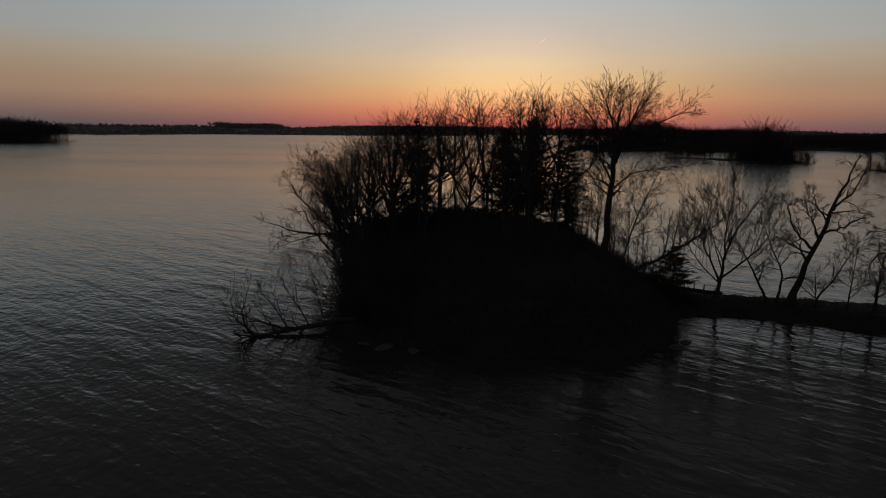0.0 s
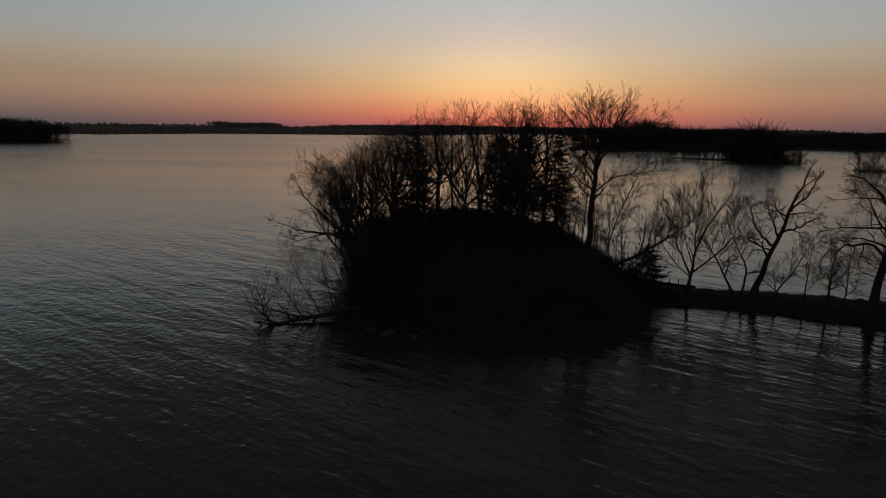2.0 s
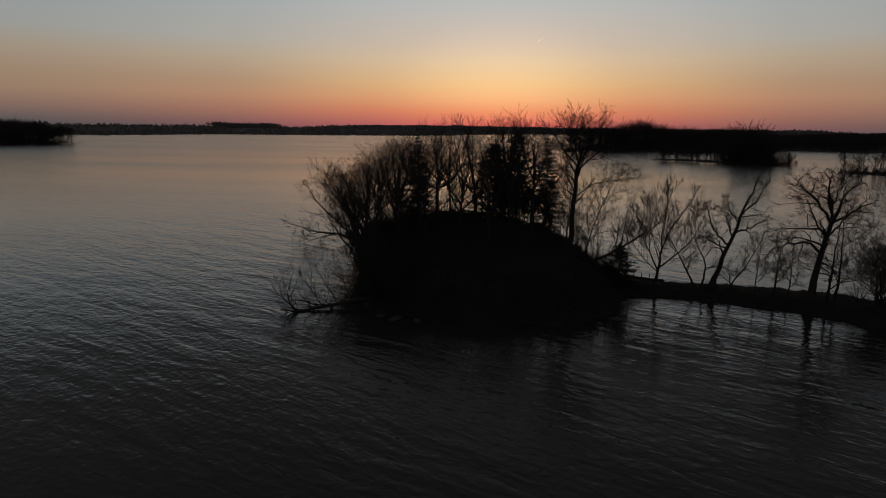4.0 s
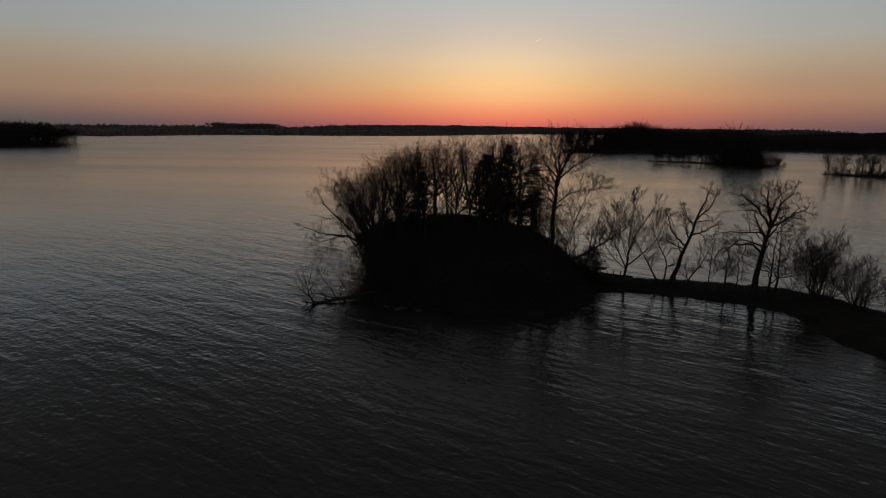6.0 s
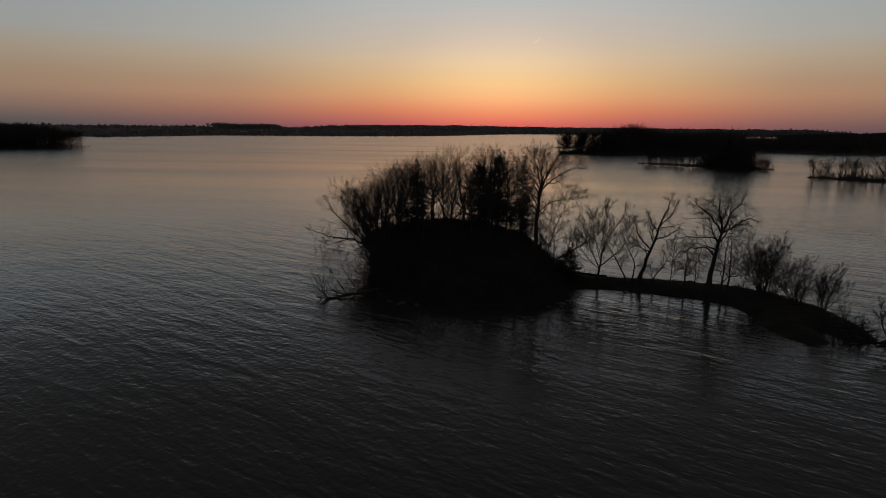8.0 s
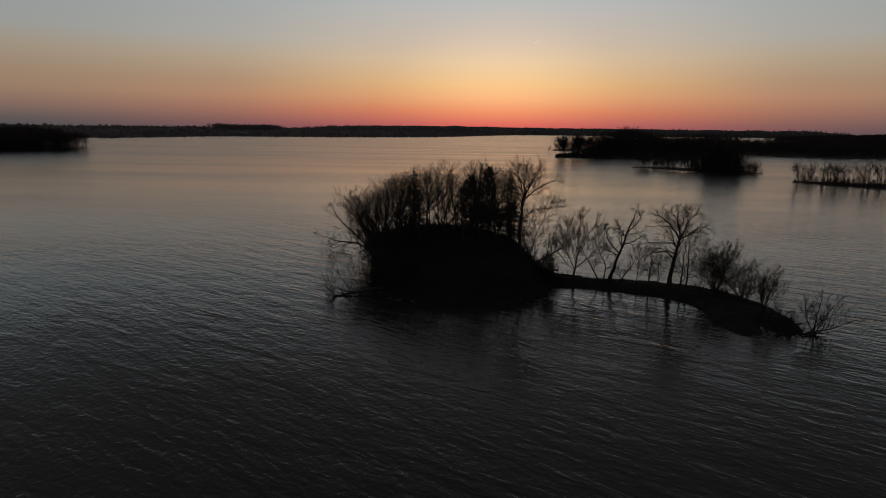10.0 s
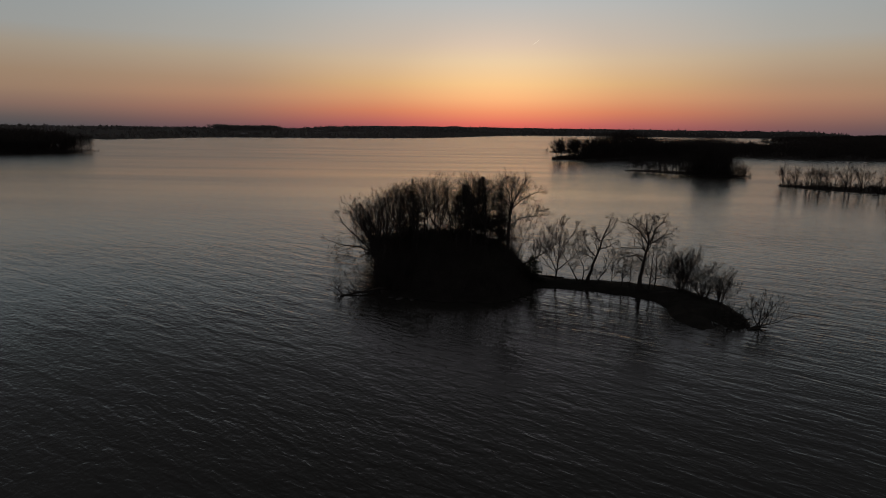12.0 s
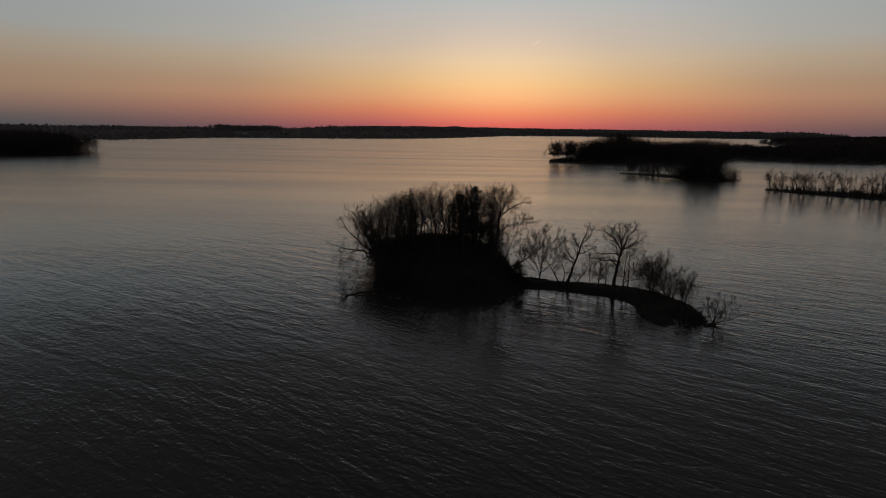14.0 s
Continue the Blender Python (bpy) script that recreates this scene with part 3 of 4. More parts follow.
# ---- conifers ----
def conifer_meshes(seed, tall, r0, reach, first, whorls, per, droop, tufts, blade, ragged=0.25, shape=0.8, lift=0.02):
    """Trunk, boughs and needles of a conifer; the boughs shorten toward the top."""
    rng = np.random.default_rng(seed)
    trunk, wood = Tubes(), Tubes()
    p = curve_points([(0, 0, -0.3), (0.1, 0, tall * 0.5), (0, 0.05, tall)], 12)
    trunk.add(p[None], np.linspace(r0, r0 * 0.08, 12)[None], 8)
    start, way, ln = [], [], []
    for k in range(whorls):
        u = first + (0.985 - first) * (k + rng.uniform(-0.2, 0.2)) / (whorls - 1)
        u = min(max(u, first), 0.988)
        size = reach * ((1 - u) / (1 - first)) ** shape * rng.uniform(1 - ragged, 1 + ragged) + 0.1
        a0 = rng.uniform(0, 6.28)
        for j in range(per):
            a = a0 + j * 6.28 / per + rng.normal(0, 0.25)
            start.append((0, 0, tall * u + rng.normal(0, 0.05 + 0.018 * tall * (1 - u))))
            way.append((math.cos(a), math.sin(a), droop + 0.5 * u + rng.normal(0, 0.1)))
            ln.append(size * rng.uniform(1 - ragged * 1.4, 1.1))
    start, way, ln = np.array(start), np.array(way), np.array(ln)
    bp = run_out(rng, start, way, ln, 6, 0.05, lift)
    br = (0.012 + 0.012 * ln)[:, None] * np.linspace(1, 0.3, 6)
    wood.add(bp, br, 4)
    # flat sprays to both sides of every bough
    m = len(bp) * 16
    par = np.repeat(np.arange(len(bp)), 16)
    u = rng.uniform(0.12, 1.0, m)
    at = u * 4.999
    i, f = at.astype(int), (at - at.astype(int))[:, None]
    root = bp[par, i] * (1 - f) + bp[par, i + 1] * f
    along = unit(bp[par, i + 1] - bp[par, i])
    out = unit(np.cross(along, np.array([0, 0, 1.0]))) * rng.choice([-1.0, 1.0], m)[:, None]
    sway = unit(along * 0.75 + out * rng.uniform(0.3, 1.0, m)[:, None] + np.array([0, 0, -0.1]) + rng.normal(0, 0.1, (m, 3)))
    reach_out = (0.04 + 0.34 * ln[par] * (1.1 - 0.75 * u)) * rng.uniform(0.6, 1.2, m)
    end = root + sway * reach_out[:, None]
    wood.slivers(np.stack([root, end], 1), np.full((m, 2), 0.012), rng)
    k = np.repeat(np.arange(m), tufts)
    u = rng.uniform(0, 1.05, len(k))[:, None]
    spot = root[k] * (1 - u) + end[k] * u
    w = unit(sway[k] * 0.9 + rng.normal(0, 0.5, (len(k), 3)) * np.array([1, 1, 0.6]))
    size = (rng.uniform(0.6, 1.3, len(k)) * np.clip(0.25 + 0.6 * ln[par][k], 0, 1))[:, None] * blade
    edge = unit(np.cross(w, rng.normal(size=w.shape))) * blade * 0.09
    v = np.stack([spot - edge, spot + edge, spot + w * size], 1).reshape(-1, 3)
    f = np.arange(len(v)).reshape(-1, 3)
    return [("trunk", trunk.mesh("trunk", BARK)), ("crown", wood.mesh("crown", BARK)), ("foliage", mesh("foliage", v.tolist(), f.tolist(), NEEDLE, smooth=False))]



def rooted(x, y):
    return (x, y, ground_at(x, y) - 0.08)


for seed, x, y, top, reach, label in ((41, 6.3, 75.4, 14.8, 5.2, "tall dark white pine with ragged boughs"), (42, 2.9, 74, 13.3, 5.0, "dark white pine among bare trees")):
    g = ground_at(x, y)
    plant("pine_tree", conifer_meshes(seed, top - g, 0.26, reach, 0.12, 31, 5, -0.05, 14, 0.34, 0.4, 0.66, 0.04), rooted(x, y), label, group="island conifers")
for seed, x, y, top, reach, label in ((43, 10.2, 73.5, 14.3, 4.0, "narrow dark spruce beside the tall bare tree"), (44, -7.5, 69.2, 14.6, 4.2, "dark narrow conifer deep in the bare wood")):
    g = ground_at(x, y)
    plant("spruce_tree", conifer_meshes(seed, top - g, 0.2, reach, 0.06, 30, 7, -0.4, 12, 0.28, 0.25, 0.95, 0.03), rooted(x, y), label, group="island conifers")
plant("spruce_tree", conifer_meshes(45, 3.9, 0.07, 2.3, 0.04, 15, 9, -0.25, 10, 0.18, 0.22, 0.85, 0.04), rooted(14.0, 44.8), "small young spruce on the island's shore")

# ---- the distinct bare trees ----
plant("bare_tree", forked_tree_meshes(
    51, [([(0, 0, 0), (0.25, 0, 4.6), (0.55, 0.1, 9.6), (0.7, 0.3, 12), (0.9, 0.4, 13.7)], 0.38, 0.03)],
    [([(0.6, 0, 9.6), (0.1, 0.3, 12), (-0.5, 0.5, 13.8)], 0.13), ([(0.6, 0, 9.8), (1.6, -0.3, 12.0), (2.6, 0, 13.7)], 0.13),
     ([(0.6, 0, 9.3), (2.2, -1.2, 11.2), (4.4, -3.2, 12.6)], 0.12), ([(0.55, 0, 9.5), (-0.9, 0.4, 11.3), (-2.2, 0, 13.0)], 0.12),
     ([(0.4, 0, 7.0), (-0.9, -0.5, 9.0), (-2.0, -0.5, 10.2)], 0.1), ([(0.35, 0, 6.4), (2.2, 0.5, 7.7), (5.8, 1, 8.4)], 0.09),
     ([(0.4, 0.2, 5.6), (-0.8, 1, 6.8), (-1.6, 2, 8)], 0.07), ([(0.6, 0.1, 8.6), (0.8, -1.5, 10.5), (1.2, -2.4, 12.5)], 0.09), ([(0.6, 0.1, 8.8), (0.8, 1.5, 11), (0.6, 2.4, 13)], 0.09)],
    side=11, first=0.25, spread=0.36, up=0.02, gnarl=0.11, turn=33, ratio=0.74, levels=4, slips=3, least=0.011), rooted(10.2, 51.2), "tallest bare tree with a broad fine crown on the island", size=0.98)
plant("bare_tree", bare_tree_meshes(
    52, [([(0, 0, 0), (1.0, 0.3, 4), (2.2, 0.4, 7), (3.0, 0.3, 9)], 0.09, 0.015)], auto=14, first=0.2, spread=0.34, up=0.06, fine=5), rooted(11.8, 51.6), "thin leaning bare tree beside the tallest one")
plant("oak_tree", forked_tree_meshes(
    53, [([(0, 0, 0), (0.2, 0, 2.5), (0.5, 0, 4.8), (0.9, 0, 6.8), (0.9, 0.2, 8.8), (0.5, 0.2, 10.6)], 0.35, 0.06)],
    [([(0.4, 0, 4.3), (-0.6, 0.2, 5.2), (-2.0, 0.4, 5.1), (-3.3, 0.4, 4.5), (-4.0, 0.3, 3.9)], 0.13), ([(0.8, 0, 5.8), (-0.3, -0.3, 6.5), (-1.8, -0.3, 6.5), (-3.3, 0, 6.4)], 0.13),
     ([(1.0, 0, 6.8), (0.1, 0.3, 8.3), (-0.8, 0.3, 9.4), (-2.1, 0.2, 10.1)], 0.15), ([(0.95, 0, 8.0), (0.3, -0.3, 9.4), (-0.5, -0.3, 10.5)], 0.1),
     ([(1.0, 0, 6.9), (1.7, 0.3, 8.6), (2.2, 0.4, 9.6), (3.0, 0.4, 10.4)], 0.14), ([(1.0, 0, 7.0), (2.4, -0.3, 8.0), (3.2, -0.2, 8.6), (4.2, 0, 8.7)], 0.13),
     ([(0.9, 0.1, 8.6), (1.4, 0.2, 9.8), (1.6, 0.3, 10.7)], 0.09), ([(0.7, 0.2, 5.4), (0.6, 2.0, 7.2), (0.5, 3.4, 8.6)], 0.1), ([(0.8, -0.2, 6.0), (0.9, -1.8, 7.6), (0.9, -2.7, 9.0)], 0.1)],
    side=7, first=0.25, angle=52, spread=0.36, gnarl=0.22, up=0.01, turn=42, levels=4, slips=3, ratio=0.64, least=0.015), rooted(29.8, 41.2), "bare spreading oak with crooked limbs on the spit", group="spit trees")
plant("leaning_tree", forked_tree_meshes(
    54, [([(0, 0, 0), (0.6, 0, 2.4), (1.4, -0.2, 5.0), (2.1, -0.3, 7.4), (2.7, -0.4, 9.3), (3.0, -0.5, 10.5)], 0.27, 0.03)],
    [([(1.1, 0, 4.2), (-0.2, 0.2, 5.4), (-0.9, 0.3, 7.2)], 0.12), ([(1.0, 0, 3.8), (-0.4, 0.2, 4.4), (-1.6, 0.2, 4.9)], 0.09), ([(1.5, -0.2, 5.2), (2.8, -0.4, 5.8), (4.0, -0.5, 6.6)], 0.12),
     ([(2.0, -0.3, 7.0), (3.0, -0.4, 8.2), (3.7, -0.4, 9.6)], 0.1), ([(1.7, -0.2, 6.2), (1.0, 0.2, 7.4), (0.7, 0.1, 8.4)], 0.07), ([(1.4, 0, 4.8), (1.6, 1.5, 6.0), (1.4, 2.2, 7.2)], 0.08)],
    side=8, first=0.25, angle=56, spread=0.26, gnarl=0.2, up=0.02, turn=42, levels=4, slips=3, ratio=0.64, least=0.0145), rooted(22.8, 45.0), "leaning bare oak with a thick crooked trunk on the spit", group="spit trees")
plant("bare_tree", forked_tree_meshes(
    55, [([(0, 0, 0), (0.3, 0, 2), (0.5, 0, 3.3), (1.2, 0, 5.4), (2.8, 0, 8.0)], 0.16, 0.02), ([(0.2, 0, 1.4), (-0.5, 0.2, 3), (-1.1, 0.3, 4.3), (-1.0, 0.3, 7.0)], 0.1, 0.015),
         ([(0.3, 0, 1.6), (2.0, -0.2, 3.2), (3.2, -0.2, 4.6), (4.2, 0, 6.6)], 0.1, 0.015), ([(0.5, 0, 3.0), (0.5, 0.4, 5), (0.9, 0.5, 8.3)], 0.08, 0.015), ([(0.2, 0, 1.2), (-1.3, -0.2, 2.6), (-2.6, 0, 4.4)], 0.07, 0.012)],
    side=13, first=0.25, angle=38, spread=0.36, up=0.05, gnarl=0.06, turn=26, ratio=0.72, levels=4, slips=4, least=0.0125), rooted(17.8, 46.3), "many-stemmed bare tree with fine upright twigs on the spit", group="spit trees")
for seed, x, y, stem, r, label in (
        (56, 21.3, 45.4, [(0, 0, 0), (-1.0, 0, 1.9), (-1.9, 0, 3.4), (-2.8, 0.2, 5.0)], 0.12, "thin bare tree leaning over the spit"),
        (57, 22.0, 45.5, [(0, 0, 0), (0.2, 0, 2.2), (-0.7, 0, 4.1), (-1.7, 0, 6.2)], 0.11, "slender crooked bare tree beside the leaning oak"),
        (58, 24.4, 44.6, [(0, 0, 0), (0.1, 0, 0.9), (1.3, 0, 2.7), (2.4, 0, 5.2)], 0.12, "crooked small bare tree on the spit"),
        (59, 26.3, 44.0, [(0, 0, 0), (0.05, 0, 2.2), (0.2, 0, 4.8)], 0.07, "thin straight bare sapling on the spit"),
        (60, 27.8, 43.3, [(0, 0, 0), (-0.05, 0, 2.0), (0.1, 0, 4.4)], 0.13, "short bare tree with drooping side branches"),
        (61, 28.8, 43.0, [(0, 0, 0), (0.1, 0, 2.0), (0.0, 0, 4.8)], 0.08, "thin bare sapling near the oak"),
        (62, 31.5, 41.6, [(0, 0, 0), (0.1, 0, 3.0), (0.4, 0.2, 7.0)], 0.16, "slim bare tree close behind the oak"),
        (63, 32.3, 41.8, [(0, 0, 0), (0.1, 0, 3.0), (-0.1, 0.2, 7.6)], 0.15, "slim upright bare tree beyond the oak")):
    plant("bare_tree", bare_tree_meshes(seed, [(stem, r, 0.015)], auto=13, first=0.22, angle=56, spread=0.4 if r < 0.15 else 0.5, up=0.05, gnarl=0.12, branches=6, twigs=5, fine=4), rooted(x, y), label, group="spit trees")
plant("leaning_tree", bare_tree_meshes(
    64, [([(0, 0, 0), (2.0, -0.2, 1.0), (4.0, -0.3, 2.3), (6.0, -0.2, 3.6), (7.0, -0.2, 4.4)], 0.19, 0.03)], auto=12, first=0.3, angle=60, spread=0.42, up=0.2, branches=6, twigs=6, fine=4), rooted(11.5, 48.0), "half-fallen bare tree slanting out from the island")
plant("leaning_tree", forked_tree_meshes(
    65, [([(0, 0, 0), (-3, 0, 1.2), (-6, -0.3, 1.5), (-9.6, -0.5, 2.6)], 0.24, 0.03), ([(-0.5, 0, 0.3), (-3, 0.2, 2.8), (-5.6, 0.2, 5.2), (-7.0, 0, 7.4)], 0.2, 0.03),
         ([(0, 0, 0.2), (-1.5, 0, 4), (-3.6, 0, 8.4)], 0.16, 0.03), ([(-3.4, 0, 1.2), (-5.2, -1.2, 0.9), (-7.4, -2.0, 0.2)], 0.1, 0.02)],
    side=10, first=0.25, angle=46, spread=0.3, up=0.04, gnarl=0.18, turn=38, ratio=0.68, levels=4, slips=3, least=0.014), rooted(-15.2, 68.5), "bare tree with limbs reaching low over the water")

# ---- trees arching out over the west shore ----
for seed, x, y, lean, top in ((66, -13.6, 66.5, 5.5, 10.2), (67, -12.9, 60.5, 4.6, 10.6), (68, -12.2, 55.5, 4.0, 9.4), (69, -14.6, 77, 5.2, 9.6), (70, -11.2, 50.0, 3.2, 8.2)):
    q = np.random.default_rng(seed)
    stems = []
    for j in range(4):
        f, h = q.uniform(0.35, 1.15), q.uniform(0.55, 1.0)
        dy = q.normal(0, 1.3)
        stems.append(([(0.1 * j, 0, 0), (-lean * f * 0.35, dy * 0.4, top * h * 0.4), (-lean * f * 0.75, dy * 0.8, top * h * 0.72), (-lean * f, dy, top * h)], 0.17 - 0.02 * j, 0.02))
    plant("leaning_tree", bare_tree_meshes(seed, stems, auto=8, first=0.25, angle=42, spread=0.34, up=0.1, gnarl=0.12, branches=5, twigs=5, fine=3, fine_size=0.5, least=0.0135), rooted(x, y), "bare tree arching out over the lake from the west shore", group="west shore trees")

# ---- repeated bare trees: seven forms with domed crowns, scaled to their heights ----
FORMS, FORM_TALL, UNDER = [], [], []
for k in range(7):
    rng = np.random.default_rng(700 + k)
    split = rng.uniform(2.6, 5.0)
    lean = rng.normal(0, 0.6, 2)
    wide = rng.uniform(2.9, 4.2)
    bow = rng.normal(0, 0.35, 2)
    stems = [([(0, 0, 0), (lean[0] * 0.2 + bow[0], lean[1] * 0.2 + bow[1], split), (lean[0] * 0.7, lean[1] * 0.7, 7.4), (lean[0] + rng.normal(0, 0.4), lean[1] + rng.normal(0, 0.4), 10.4)], 0.2, 0.03)]
    for j in range(6):
        a = rng.uniform(0, 0.9) + j * 2.4
        slope = 0.2 + 1.15 * (j + rng.random()) / 6
        u = (6 - j) / 6
        b = (lean[0] * 0.4, lean[1] * 0.4, split + (7.0 - split) * u * 0.75)
        x, y, z = wide * math.sin(slope) * math.cos(a), wide * math.sin(slope) * math.sin(a), 6.6 + 3.6 * math.cos(slope)
        stems.append(([b, (b[0] + x * 0.62, b[1] + y * 0.62, b[2] + (z - b[2]) * 0.42), (b[0] + x * 0.9, b[1] + y * 0.9, b[2] + (z - b[2]) * 0.75), (b[0] + x, b[1] + y, z)], 0.11, 0.03))
    FORMS.append(forked_tree_meshes(710 + k, stems, side=5, first=0.35, angle=42, spread=0.42, up=0.015, gnarl=0.1, turn=31, ratio=0.78, levels=3, slips=4, least=0.0095))
    if k % 3 == 0:
        UNDER.append(bare_tree_meshes(720 + k, stems, auto=5, first=0.38, angle=44, spread=0.38, up=0.08, gnarl=0.12, branches=6, twigs=6, fine=2, fine_size=0.4, least=0.014, light=True))
    FORM_TALL.append(float(np.percentile([v.co.z for v in FORMS[-1][-1][1].vertices], 99)))
ISLAND_TREES = [(-9.3, 60, 14.4), (-4.1, 58, 16.6), (0.3, 60, 16.8), (4.0, 56, 16.9), (6.8, 56.5, 16.6), (-11.4, 60, 13.0), (-14.2, 68, 10.6),
                (-10.2, 68, 13.6), (-6.0, 66, 15.0), (4.9, 66, 14.6), (-11.8, 54, 11.0), (-10.6, 49, 9.2), (-3.0, 72, 14.8),
                (-1.2, 54, 15.0), (-8.2, 52, 12.4), (-5.5, 80, 12.6), (3.2, 80, 12.4), (-4.8, 50, 12.6), (-14.8, 79, 10.5), (1.8, 51, 13.4), (-12.6, 70, 12.6), (-9, 64, 14.2), (-13.2, 58, 11.4),
                (4.6, 60, 16.6), (-6.4, 61, 15.6)]
rng = np.random.default_rng(77)
for k, (x, y, top) in enumerate(ISLAND_TREES):
    g = ground_at(x, y)
    plant("bare_tree", FORMS[k % 7], rooted(x, y), "bare upright hardwood tree crowded on the wooded island", group="island hardwoods", turn=float(rng.uniform(0, 360)), size=(top - g) / FORM_TALL[k % 7])

# ---- understory: smaller crowded trees that fill the wood below the crowns ----
rng = np.random.default_rng(78)
for k in range(12):
    x, y = (-13.5 + 8.5 * rng.random(), 54 + 26 * rng.random()) if k < 2 else (-4.5 + 15 * rng.random(), 64 + 18 * rng.random())
    plant("bare_tree", UNDER[k % 3], rooted(x, y), "small bare tree crowded under the island's taller ones", group="island understory", turn=float(rng.uniform(0, 360)), size=float(rng.uniform(0.42, 0.62)))
for k, (x, y, size) in enumerate(((-2.0, 80, 0.62), (1.5, 82, 0.6), (5.0, 80.5, 0.62), (8.0, 79, 0.58), (9.6, 69, 0.5), (4.2, 70, 0.52), (0.2, 76, 0.6))):
    plant("bare_tree", UNDER[k % 3], rooted(x, y), "small bare tree crowded behind the dark pines", group="island understory", turn=53.0 * k, size=size)
rng = np.random.default_rng(77)

# ---- saplings and shrubs ----
POLES = [bare_tree_meshes(730 + k, [([(0, 0, 0), (0.1, 0.05, 2.5), (0.25 * (k - 1), 0.1, 6)], 0.045, 0.008)], auto=14, first=0.25, angle=40, spread=0.26, up=0.1, branches=4, twigs=4, fine=3) for k in range(3)]
for k in range(26):
    a = k / 26
    x, y = (9.2 + 3.0 * rng.random(), 50.5 + 24 * rng.random()) if k < 15 else (-13 + 22 * rng.random(), 62 + 22 * rng.random())
    plant("sapling", POLES[k % 3], rooted(x, y), "thin bare sapling in the island wood", group="island saplings", turn=float(rng.uniform(0, 360)), size=float(rng.uniform(0.7, 1.35)))


for k in range(34):
    x, y = (-5.0 + 16 * rng.random(), 56 + 24 * rng.random()) if k < 25 else (10.6 + 2.2 * rng.random(), 46.5 + 6 * rng.random())
    plant("sapling", POLES[k % 3], rooted(x, y), "slender bare sapling on the island's slope", group="slope saplings", turn=float(rng.uniform(0, 360)), size=float(rng.uniform(1.0, 1.6)) * (1.0 if k < 25 else 0.72))


def shrub_meshes(seed, stems, tall, flare, auto=6, branches=5, twigs=4, fine=5, least=0.009, light=False, lean=0.0, thick=1.0):
    rng = np.random.default_rng(seed)
    out = []
    for k in range(stems):
        a, f = rng.uniform(0, 6.28), rng.uniform(0.15, 1.0) * flare
        h = tall * math.sqrt(1 - 0.62 * (f / flare) ** 2) * rng.uniform(0.7, 1.0)
        b = (rng.normal(0, 0.16) * flare / 3, rng.normal(0, 0.16) * flare / 3, -0.1)
        x, y = f * math.cos(a) + lean * h, f * math.sin(a)
        out.append(([b, (b[0] + 0.45 * x, b[1] + 0.45 * y, h * 0.55), (b[0] + x, b[1] + y, h)], (0.028 + 0.004 * tall) * thick * rng.uniform(0.6, 1.3), 0.006))
    return bare_tree_meshes(seed + 1, out, auto=auto, first=0.2, angle=27, spread=0.46, up=0.1, gnarl=0.08, branches=branches, twigs=twigs, fine=fine, main="stem", least=least, light=light)


BRUSH = [shrub_meshes(820 + 3 * k, 7, 2.8, 2.0, 5, 4, 5, 0, least=0.01, light=True) for k in range(4)]
plant("willow_shrub", shrub_meshes(801, 30, 5.7, 4.6, 6, 6, 5, 4, lean=0.12), rooted(36.2, 41.6), "large many-stemmed bare shrub on the end of the spit", "shrub", "spit shrubs")
plant("willow_shrub", shrub_meshes(803, 12, 4.4, 2.0, 6, 5, 5, 4, lean=0.22), rooted(39.0, 33.8), "upright bare shrub near the tip of the spit", "shrub", "spit shrubs")
plant("willow_shrub", shrub_meshes(805, 18, 4.4, 3.4, 6, 5, 4, 3, lean=0.1), rooted(38.2, 38.4), "bare shrub crowded against the larger one on the spit", "shrub", "spit shrubs")
for k, (x, y, size) in enumerate(((35.4, 41.0, 0.9), (37.2, 40.2, 1.0), (38.6, 37.2, 0.9), (36.4, 39.6, 0.7), (39.4, 35.6, 0.6), (34.2, 41.6, 0.7))):
    plant("brush_shrub", BRUSH[k % 4], rooted(x, y), "low bare brush round the foot of the spit's shrubs", "shrub", "spit shrubs", turn=61.0 * k, size=size)
plant("snag", bare_tree_meshes(807, [([(-2.6, 0.4, 0.1), (-1.2, 0.1, 0.05), (0.2, 0, 0.35), (1.6, -0.2, 0.8), (3.2, -0.3, 1.6)], 0.11, 0.02), ([(0, 0, 0.1), (0.1, 0.1, 1.6), (0.5, 0.2, 3.6)], 0.08, 0.01),
                                     ([(0.1, 0, 0.1), (0.8, 0.2, 1.4), (1.8, 0.3, 3.0)], 0.07, 0.01), ([(0, 0, 0.1), (-0.7, 0.1, 1.5), (-0.9, 0.3, 2.8)], 0.06, 0.01)],
                               auto=9, first=0.25, angle=40, spread=0.4, up=0.12, branches=5, twigs=4, fine=3), (40.7, 25.8, -0.1), "bare dead shrub standing in the shallow water off the spit", "shrub", size=1.22)
k = 0
while k < 70:
    if k < 24:
        x, y = -13.2 + 8 * rng.random(), 37 + 14 * rng.random()
    elif k < 44:
        x, y = -17 + 7 * rng.random(), 48 + 34 * rng.random()
    elif k < 64:
        x, y = -6 + 20 * rng.random(), 35.5 + 16 * rng.random()
    else:
        x, y = -13 + 24 * rng.random(), 50 + 28 * rng.random()
    if ground_at(x, y) > 0.12:
        plant("brush_shrub", BRUSH[k % 4], rooted(x, y), "tangled bare shrub on the island's slope", "shrub", "island brush", turn=float(rng.uniform(0, 360)), size=float(rng.uniform(0.6, 1.35)) * (1.4 if k > 63 else 1.0))
        k += 1

